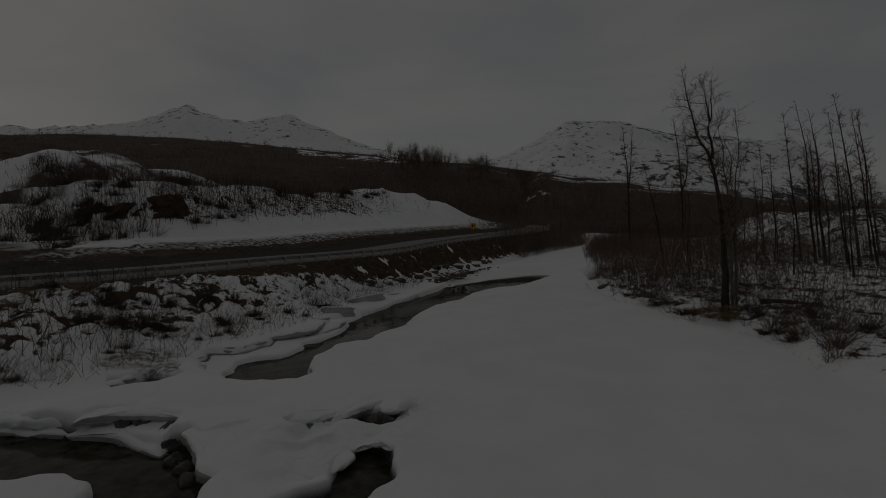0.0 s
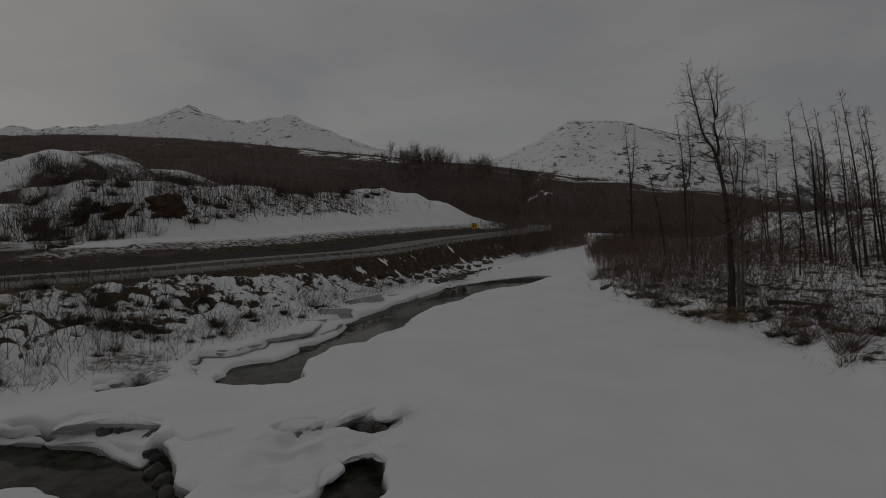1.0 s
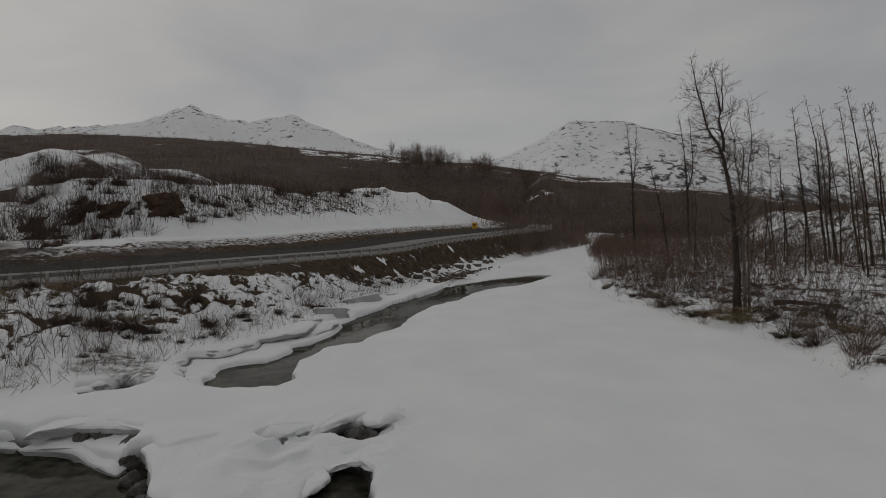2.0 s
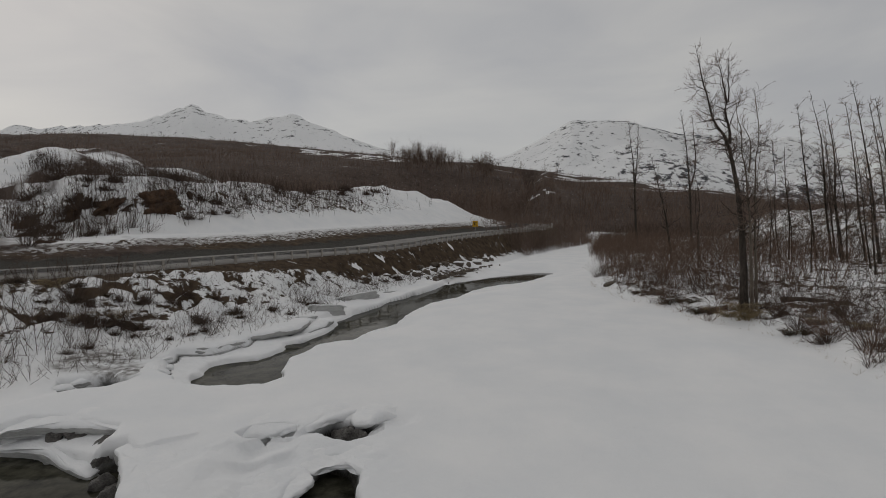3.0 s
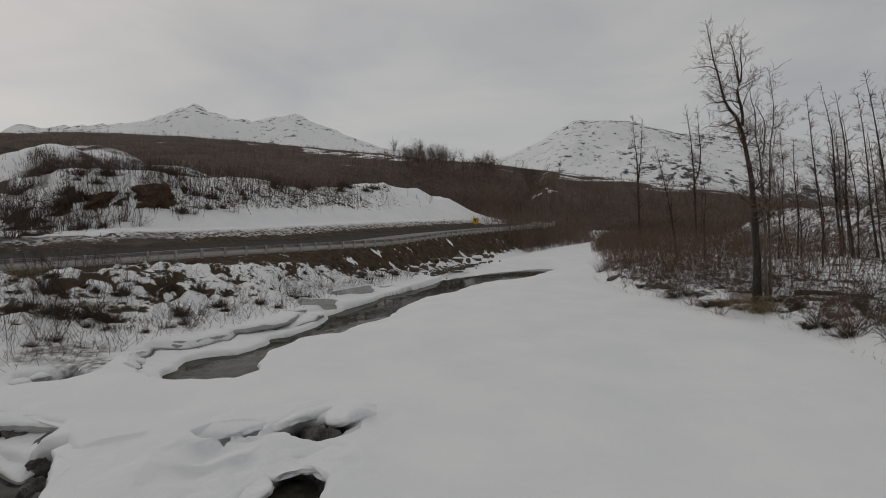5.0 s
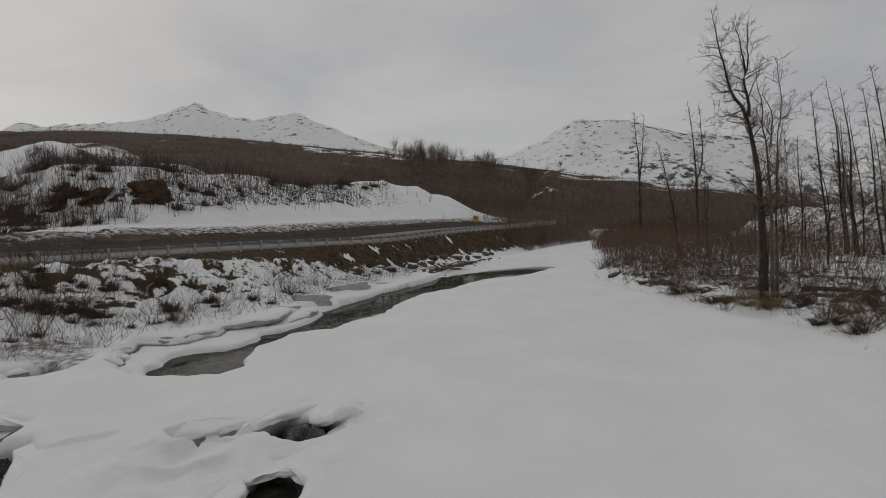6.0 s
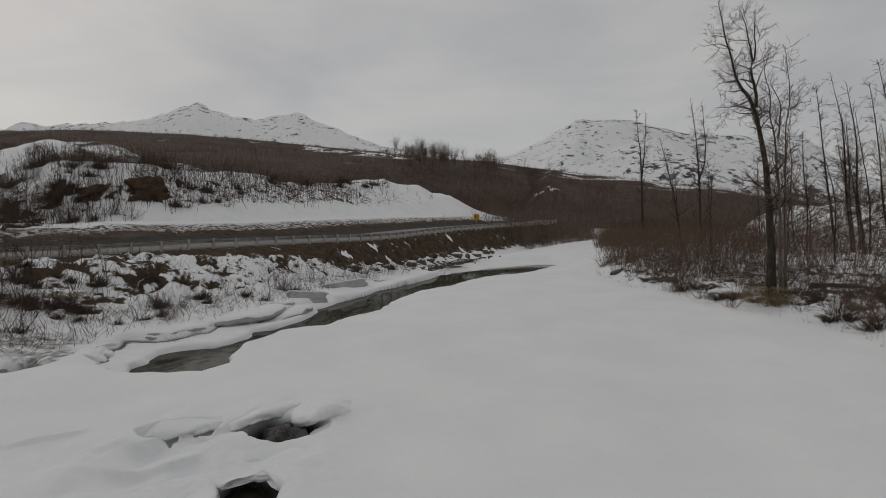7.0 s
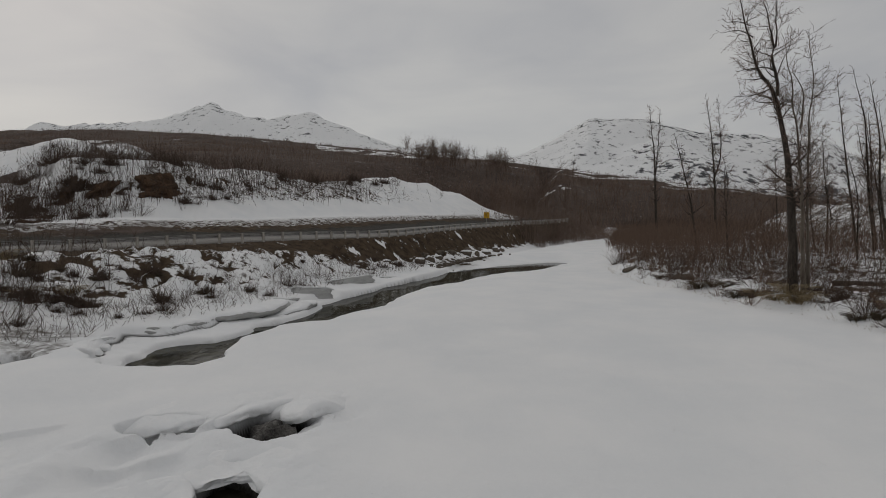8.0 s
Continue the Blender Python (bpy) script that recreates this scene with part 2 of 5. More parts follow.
def spline(points, step):
    """A smooth line through the points, sampled evenly."""
    p = np.asarray(points, float)
    p = np.concatenate([[2 * p[0] - p[1]], p, [2 * p[-1] - p[-2]]])
    out = []
    for a, b, c, d in zip(p, p[1:], p[2:], p[3:]):
        t = np.linspace(0, 1, 24, endpoint=False)[:, None]
        out.append(0.5 * (2 * b + (c - a) * t + (2 * a - 5 * b + 4 * c - d) * t**2 + (3 * b - a - 3 * c + d) * t**3))
    out = np.concatenate(out + [p[-2:-1]])
    s = np.r_[0, np.cumsum(np.linalg.norm(np.diff(out, axis=0), axis=1))]
    t = np.arange(0, s[-1], step)
    return np.stack([np.interp(t, s, out[:, i]) for i in range(out.shape[1])], 1)


RAIL_LINE = spline(RAIL, 0.9525)
SHORE_Y = [-60, 10, 15, 20, 22.6, 25.5, 28.5, 31.7, 36, 45, 55, 61.5, 75, 90, 104, 120, 142, 226, 500]
SHORE_X = [-40, -19, -17.5, -15.5, -13.6, -13.8, -12, -10.5, -10.3, -8.9, -6.0, -5.4, 0, 5, 9.5, 15.5, 25, 54, 130]
TOE_Y = [-60, 21, 24, 27.4, 29, 30.2, 35, 38.9, 46, 64, 88, 142, 226, 500]
TOE_X = [13.5, 13.5, 14.3, 14.2, 13.3, 11.8, 12.2, 10.4, 9.8, 12.7, 16.6, 31, 64, 150]
WATER_Z = -0.28
STREAM = [(-11.3, 19.5), (-10.5, 19.0), (-9.6, 18.8), (-8.6, 18.75), (-7.8, 19.05), (-7.45, 19.95), (-7.85, 21.2), (-8.5, 22.8), (-8.85, 24.2), (-8.7, 25.2), (-7.7, 25.8), (-6.7, 26.7), (-6.5, 28.9),
          (-5.4, 31.0), (-5.1, 34.6), (-4.7, 37.6), (-3.9, 40.1), (-2.5, 43.0), (-1.0, 50.8), (1.0, 53.8), (3.6, 56.0), (5.4, 59.3), (7.2, 63.8), (8.6, 67.0), (6.5, 67.4), (4.0, 65.0), (0.5, 62.0), (-0.8, 59.8),
          (-3.2, 57.2), (-4.8, 54.5), (-5.3, 52.0), (-7.1, 47.6), (-8.5, 44.3), (-9.0, 42.2), (-9.8, 39.5), (-10.1, 37.8), (-10.4, 36.0), (-9.8, 33.6), (-10.0, 31.7), (-10.6, 29.9), (-11.3, 29.2), (-11.0, 28.3),
          (-11.0, 27.0), (-11.4, 26.1), (-12.3, 25.5), (-12.9, 25.1), (-13.2, 24.5), (-13.0, 23.4), (-12.4, 22.0), (-11.9, 20.8)]
HOLES = [
    # outline, floor, scale of the edge, thickness of the snow crust, darkening: 0 shade band painted under the lip, 1
    # wet bed too, 2 none
    ([(-13.5, 14.8), (-13.3, 15.5), (-12.9, 15.6), (-11.6, 15.5), (-10.3, 15.3), (-9.9, 14.4), (-9.6, 12.7), (-11.1, 13.0), (-12.2, 13.4)], 0.4, 0.5, 0.18, 0),
    ([(-12.6, 20.4), (-13.9, 22.4), (-15.0, 23.9), (-15.2, 25.3), (-14.0, 25.9), (-12.9, 27.6), (-13.4, 30.2), (-11.9, 30.0), (-11.6, 33.2), (-11.0, 38.5), (-8, 40), (-8, 19.9), (-11.6, 19.3)], 0.0, 0.8, 0.25, 0),
    ([(-16.9, 20.2), (-15.6, 20.9), (-14.2, 20.6), (-13.4, 19.8), (-13.8, 18.8), (-14.8, 18.6), (-16.2, 19.3)], 0.1, 0.7, 0.25, 0),
    (STREAM, -1.0, 1.0, 0.30, 1),
    ([(-5.4, 9.2), (-4.4, 10.9), (-4.06, 11.5), (-4.0, 12.6), (-3.95, 13.4), (-3.7, 13.9), (-3.45, 14.0), (-2.95, 13.85), (-2.55, 13.4), (-2.5, 12.6), (-2.42, 11.5), (-2.57, 10.9), (-3.0, 9.4), (-4, 8.6)], -0.3, 0.5, 0.14, 1),
    ([(-4.5, 15.5), (-4.1, 15.9), (-3.6, 16.0), (-3.05, 15.8), (-2.75, 15.75), (-2.72, 15.25), (-2.95, 14.85), (-3.27, 14.7), (-3.82, 14.8), (-4.05, 15.3)], -0.2, 0.3, 0.12, 1),
    ([(-6.35, 14.75), (-5.8, 14.4), (-5.4, 14.38), (-5.12, 14.75), (-5.0, 15.3), (-5.5, 15.5), (-6.2, 15.2)], 0.25, 0.24, 0.08, 2),
    ([(-24, 15.6), (-16, 15.3), (-14.35, 15.1), (-13.1, 15.0), (-11.95, 14.9), (-10.9, 14.45), (-9.9, 14.0), (-9.4, 14.4), (-8.6, 13.75), (-7.9, 13.0), (-6.85, 11.6), (-6.6, 10.5), (-6.8, 9.4), (-9.0, 9.6),
      (-9.3, 10.4), (-9.7, 10.9), (-10.5, 11.1), (-11.5, 10.9), (-14, 10.6), (-24, 10.4)], -1.0, 0.7, 0.3, 1),
    ([(-13.3, 18.6), (-14.6, 18.2), (-15.4, 19.4), (-15.7, 20.5), (-15.4, 21.1), (-14.7, 20.9), (-13.8, 20.5), (-13.1, 19.8)], -1.0, 0.5, 0.2, 1),
]
# small scarps in the wind-packed snow, facing the open water: line, drop, reach
LEDGES = [([(-6.1, 13.95), (-5.7, 14.15), (-5.25, 14.5), (-4.75, 15.0)], 0.22, 0.8),
          ([(-5.2, 15.0), (-4.75, 15.3), (-4.35, 15.9), (-4.0, 16.5)], 0.14, 0.9), ([(-6.2, 13.2), (-5.5, 13.35), (-4.9, 13.7), (-4.4, 14.2)], 0.12, 0.7), ([(-8.6, 13.6), (-8.0, 14.3), (-7.4, 14.9)], 0.08, 1.0), ([(-3.2, 15.9), (-2.7, 16.5), (-2.2, 16.9)], 0.12, 0.7)]
# wind-cut hollows in the snow near the holes: x, y, radius, depth
HOLLOWS = [(-4.4, 12.6, 2.1, 0.30), (-4.9, 12.0, 0.5, 0.10), (-5.3, 11.3, 0.6, 0.12), (-4.9, 15.1, 0.6, 0.12), (-2.2, 15.9, 0.5, 0.12), (-7.6, 13.2, 1.0, 0.12), (-8.6, 16.5, 1.6, 0.12)]


def water_level(x, y):
    """The stream drops by small steps under the snow."""
    near = smooth(19, 17.5, y)
    return WATER_Z + 0.2 * smooth(38, 50, y) + 0.2 * smooth(50, 60, y) + near * (0.28 + 0.28 * smooth(-7.2, -6.6, x))


def to_line(x, y, line, chunk=20000):
    """Nearest sample of a line: signed distance (plus on its left) and index."""
    t = np.gradient(line[:, :2], axis=0)
    t /= np.linalg.norm(t, axis=1, keepdims=True)
    u, k = np.empty(len(x)), np.empty(len(x), int)
    for i in range(0, len(x), chunk):
        dx, dy = x[i : i + chunk, None] - line[None, :, 0], y[i : i + chunk, None] - line[None, :, 1]
        j = (dx * dx + dy * dy).argmin(1)
        r = np.arange(len(j))
        u[i : i + chunk] = np.hypot(dx[r, j], dy[r, j]) * np.sign(t[j, 0] * dy[r, j] - t[j, 1] * dx[r, j] + 1e-12)
        k[i : i + chunk] = j
    return u, k


def to_polygon(x, y, poly):
    """Signed distance to an outline, minus inside."""
    p = np.array(poly, float)
    d, inside = np.full(len(x), 1e9), np.zeros(len(x), bool)
    for (ax, ay), (bx, by) in zip(p, np.roll(p, -1, 0)):
        ex, ey = bx - ax, by - ay
        t = np.clip(((x - ax) * ex + (y - ay) * ey) / (ex * ex + ey * ey), 0, 1)
        d = np.minimum(d, np.hypot(x - ax - t * ex, y - ay - t * ey))
        inside ^= ((ay > y) != (by > y)) & (x < (bx - ax) * (y - ay) / (by - ay + 1e-12) + ax)
    return np.where(inside, -d, d)


# bare earth: x, y, radius
MOUNDS = [(-23.3, 27.0, 1.2), (-23.9, 28.6, 1.3), (-22.6, 28.4, 1.0), (-20.75, 26.2, 0.9), (-21.2, 26.6, 0.7), (-20.2, 27.2, 0.9), (-19.5, 27.2, 1.0), (-18.9, 27.4, 0.8), (-16.6, 29.8, 0.7), (-15.9, 32.4, 0.75), (-15.3, 31.9, 0.5),
          (-27.7, 29.0, 1.0), (-25.0, 30.4, 1.1), (-20.6, 30.3, 0.8), (-21.9, 29.8, 0.8), (-19.5, 32.8, 0.7), (-24.4, 27.6, 0.45), (-17.9, 33.6, 0.6), (-14.6, 34.6, 0.6), (-12.9, 38.4, 0.6)]
EARTH = [(-23.8, 30.2, 0.7), (-25.6, 29.2, 0.7), (-28.5, 29, 0.9), (-27, 25.5, 0.5), (-19.3, 33.2, 0.8), (-20.3, 32.4, 0.8), (-19.8, 27.6, 0.45), (-20.5, 26.2, 0.4),
         (-30.5, 104.5, 0.9), (-29.2, 106.5, 0.7), (-32.2, 104, 0.6), (-44.6, 82.4, 0.8), (-43.2, 83.2, 0.6), (-38.3, 92.6, 0.7), (-37.2, 93.8, 0.5), (-46.3, 77.1, 0.9), (-46.8, 68.6, 2.2), (-56.2, 64.6, 1.2), (-51, 64.4, 1.4), (-60, 62.0, 0.9), (-54, 62, 0.8),
         (14.4, 30.9, 0.5), (-4.4, 62, 1.8), (-3.4, 66, 1.8)]
GULLIES = [(52.6, 0.20), (58.4, 0.22), (78.0, 0.25)]
GRITTY = [(-17.2, 22.4, 2.0), (-15.2, 21.4, 1.2), (-4.8, 62, 2.6), (-3.5, 66, 2.5)]
RIDGE_A = [-1.6, -1.08, -0.81, -0.62, -0.37, -0.2, -0.02, 0.09, 0.25, 0.41, 0.565, 0.73, 1.4]
RIDGE_Z = [158, 160, 154, 144, 123, 109, 94, 84, 68, 53, 32, 15, 12]
PEAK_A = [-2.2, -1.08, -1.04, -0.98, -0.88, -0.81, -0.747, -0.70, -0.626, -0.59, -0.555, -0.50, -0.408, -0.347, -0.24, -0.17, -0.09, -0.01, 0.035, 0.10, 0.162, 0.232, 0.307, 0.463, 0.585, 0.665, 0.733, 1.0, 2.2]
PEAK_Z = [800, 869, 894, 827, 811, 816, 826, 862, 968, 895, 840, 800, 852, 763, 610, 551, 503, 460, 504, 618, 738, 716, 680, 595, 545, 352, 237, 300, 500]


def terrain(x, y):
    """Height, and the shares of bare soil, grit, scrub and rock, at arrays of places."""
    u, k = to_line(x, y, RAIL_LINE)
    foot_y, road_z = RAIL_LINE[k, 1], RAIL_LINE[k, 2] - 0.78
    shore, toe = np.interp(y, SHORE_Y, SHORE_X), np.interp(y, TOE_Y, TOE_X)
    soil, grit, forest, rock = (np.zeros(len(x)) for _ in range(4))
    hum = fbm(x, y, 1.6, 4, 3)
    sheet = 0.88 + 0.0012 * np.clip(y, 0, 300) + 0.05 * fbm(x, y, 6, 2, 11) + 0.012 * fbm(x, y, 1.2, 2, 5)
    # bank between the road and the stream
    dsh = np.maximum((shore - x) * 0.8, 0)
    fr = np.clip(-u / (-u + dsh + 1e-6), 0, 1)
    near = np.interp(fr, [0, 0.06, 0.33, 0.45, 0.58, 0.78, 1], [1, 0.98, 0.80, 0.52, 0.30, 0.12, 0.0])
    far = np.interp(fr, [0, 0.08, 0.46, 0.58, 1], [1, 0.95, 0.20, 0.10, 0.0])
    w = smooth(44, 58, foot_y)
    g = near * (1 - w) + far * w
    foot = np.interp(y, [18, 30, 45, 56], [0.42, 0.30, 0.12, 0.28])
    bank = foot + (road_z - foot) * g
    snowy = smooth(0.10 + 0.2 * smooth(36, 44, foot_y), 0.24 + 0.18 * smooth(36, 44, foot_y), fr + 0.06 * hum) * (1 - w) + w * smooth(0.44, 0.56, fr + 0.08 * hum)
    pillow = np.abs(fbm(x, y, 1.5, 2, 19))
    bank = bank + (0.12 * hum + 0.72 * np.minimum(pillow, 0.7) ** 0.75 * smooth(0.88, 0.5, fr)) * snowy * smooth(1.0, 0.85, fr)
    left = (x < shore) & (u < 0)
    z = np.where(left, bank, sheet)
    z = np.where((x >= shore) & (x < shore + 2.5), foot + (sheet - foot) * smooth(0, 2.5, x - shore), z)
    soil = np.where(left, ((0.88 + 0.2 * hum) * (1 - snowy) + (0.34 + 0.26 * hum + 0.42 * smooth(0.22, 0.03, pillow)) * snowy * smooth(0.86, 0.5, fr)) * (fr < 0.98), 0) * smooth(-200, 0, y)
    # right bank
    over = x - toe
    rise = 0.32 * smooth(-0.2, 1.0, over) + 0.008 * np.clip(over, 0, 40) + 6.6 * smooth(54, 98, y) * smooth(33, 48, over) * (1 + 0.22 * fbm(x, y, 9, 3, 39))
    z = np.where(over > -0.3, sheet + rise + (0.15 * hum + 0.22 * np.abs(fbm(x, y, 1.0, 3, 23))) * smooth(0, 1.5, over), z)
    soil = np.where(over > 0, 0.38 * smooth(0.2, 1.6, over) + 0.22 * hum + 0.10 * smooth(18, 30, over), soil)
    # road and cut slope on its other side
    toe_u = np.interp(foot_y, [28, 36, 46, 60, 120, 160], [38, 37, 31, 27, 25, 22])
    crest_u = np.interp(foot_y, [28, 36, 46, 60, 120, 160], [60, 57, 45, 42, 41, 38])
    crest_z = np.interp(foot_y, [20, 33, 40, 60, 100, 120, 145, 160, 190], [11, 11.4, 14.3, 14.6, 15.3, 16.9, 17.5, 16.0, 9.5])
    crest_z = crest_z + 1.3 * fbm(x, y, 10, 3, 33) * smooth(60, 90, foot_y)
    rough_ = 0.16 * fbm(x, y, 1.4, 3, 27)
    flat = road_z + np.interp(u, [0, 11.5, 13, 16.5, 20], [0, 0.62, 0.75, 1.35, 1.95]) + rough_ * smooth(11.5, 13, u)
    t0 = np.clip((u - 20) / (toe_u - 20), 0, 1)
    flat = np.where(u > 20, road_z + 1.95 + t0 * 0.55 + rough_ * (1 - t0), flat)
    t1 = np.clip((u - toe_u) / (crest_u - toe_u), 0, 1)
    up = flat + (crest_z - flat) * t1**0.9
    cut = np.where(u > toe_u, up, flat) + 0.3 * fbm(x, y, 5, 3, 21) * smooth(22, 34, u)
    beyond = crest_z + 0.02 * np.clip(u - crest_u, 0, 400)
    cut = np.where(u > crest_u, beyond + 0.3 * fbm(x, y, 5, 3, 21), cut)
    onleft = u >= 0
    z = np.where(onleft, cut, z)
    grit = np.where(onleft, smooth(11, 12, u) * smooth(26, 17, u) * (0.5 + 0.5 * smooth(40, 60, foot_y)), 0)
    soil = np.where(onleft, (0.74 + 0.24 * smooth(38, 58, foot_y)) * smooth(17.0, 14.5, u) + 0.48 * smooth(15, 16, u) * smooth(25, 19, u), soil)
    face = smooth(0.15, 0.4, t1) * smooth(1.3, 1.0, (u - toe_u) / (crest_u - toe_u))
    soil = np.where(onleft & (u > 26), (0.20 + 0.16 * smooth(-46, -42, x) + 0.16 * hum) * face * smooth(150, 90, foot_y) + 0.08 + 0.04 * face * smooth(-40, -46, x) * smooth(84, 74, y), soil)
    # knoll, hillside, mountains
    d = np.hypot(x, y)
    knoll = 41 * np.exp(-(((x + 165) / 52) ** 2) - ((y - 192) / 60) ** 2)
    knoll = np.maximum(knoll, 39 * np.exp(-(((x + 205) / 42) ** 2) - ((y - 195) / 60) ** 2))
    knoll = knoll * (1 + 0.10 * fbm(x, y, 26, 4, 59))
    a = np.where(y > 1, x / np.maximum(y, 1), np.sign(x) * 2)
    ridge = np.interp(a, RIDGE_A, RIDGE_Z)
    hill = ridge * np.clip(y / 700, 0, 1) ** 1.25 * np.maximum(smooth(60, 190, u), smooth(0.0, 0.12, a) * smooth(150, 330, y))
    hill = np.where(y > 700, ridge * (1 + 0.1 * (y - 700) / 1500), hill) + 4 * fbm(x, y, 90, 4, 31) * smooth(200, 500, d) * smooth(760, 600, y)
    peak = np.interp(a, PEAK_A, PEAK_Z)
    m = np.clip((y - 1400) / 2100, 0, 1.25)
    lift = np.where(m < 1, m**1.25, 1 - 2.2 * (m - 1))
    rough = fbm(x, y, 420, 6, 41) * smooth(0, 0.3, m) * (1 - 0.72 * smooth(0.75, 1.0, m))
    mount = peak * lift + 75 * rough
    tall = np.maximum(np.maximum(knoll, hill), np.where(y > 1400, mount, -99))
    z = np.where((tall > z) & (d > 85), tall, z)
    wooded = (d > 120) & ((u > 60) | (y > 190) | ((y > 150) & (u > 13) & (x > 3 + 6 * hum))) & ((x < shore - 6) | (x > toe + 3) | (y > 205))
    forest = np.where(wooded, 1.0, 0)
    onknoll = ((knoll > 0.5 * hill) & (knoll > 5)) | ((a < -0.60) & (d < 235) & (u > 0)) | ((a < -0.80) & (d < 330) & (u > 0))
    forest = np.where(onknoll, 0.38 + 0.2 * fbm(x, y, 30, 2, 57), forest)
    forest = np.where(y > 640, smooth(1500, 900, y) * np.where(a > 0.12, 0.75, 0.6) + 0.3 * smooth(1500, 700, y), forest)
    rock = np.where(y > 1000, 0.28 + 0.02 * smooth(0.0, 0.3, a) + 0.10 * smooth(0.82, 0.97, m) + 0.10 * fbm(x, y, 500, 2, 51) + 0.13 * smooth(0.18, 0.32, a) * smooth(0.7, 0.3, m) + 0.26 * smooth(0.0, 0.15, a) * smooth(0.5, 0.08, m), 0)
    soil = np.where(onleft & (d > 130), np.minimum(soil, 0.3), soil)
    # patches of bare earth, and snow left in gullies on the road's bank
    ragged = fbm(x, y, 0.5, 3, 29)
    for px_, py_, pr in EARTH:
        q = np.hypot(x - px_, y - py_) / pr
        soil = np.where(q < 1.7, np.maximum(soil, 0.92 * smooth(1.25, 0.35, q + 0.6 * hum + 0.5 * ragged)), soil)
    for gy_, wide in GULLIES:
        soil = np.where(left & (np.abs(foot_y - gy_ - 0.35 * hum + 0.5 * u) < wide * (1 - 0.08 * u)) & (u < -0.6), 0, soil)
    patchy = fbm(x, y, 2.6, 4, 37)
    soil = np.where(left & (foot_y > 66) & (u < -3.0), np.where(patchy - 0.10 * (u + 4) > 0.25, 0.1, soil), soil)
    for px_, py_, pr in GRITTY:
        grit = np.maximum(grit, smooth(1.2, 0.5, np.hypot(x - px_, y - py_) / pr + 0.3 * hum) * 0.9)
    band = smooth(0.0, 0.05, a + 0.42) * smooth(0.0, 0.05, -0.13 - a) * smooth(470, 560, y) * smooth(700, 640, y)
    forest = forest - 1.1 * band * smooth(0.0, 0.35, fbm(x, y, 15, 3, 91))
    foot_band = smooth(-0.06, 0.04, a) * smooth(430, 560, y) * smooth(1500, 1300, y)
    forest = forest - 0.85 * foot_band * smooth(-0.05, 0.45, fbm(x * 0.3, y, 16, 4, 95))
    clear = np.abs((x - 31) * 0.73 + (y - 304) * 0.68) / 6 + np.abs((x - 31) * -0.68 + (y - 304) * 0.73) / 22
    forest = np.where(clear + 1.2 * fbm(x, y, 5, 3, 83) < 0.6, 0.0, forest)
    soil = np.where((d > 130) & wooded, 0, soil)
    return z, soil, grit, forest, rock


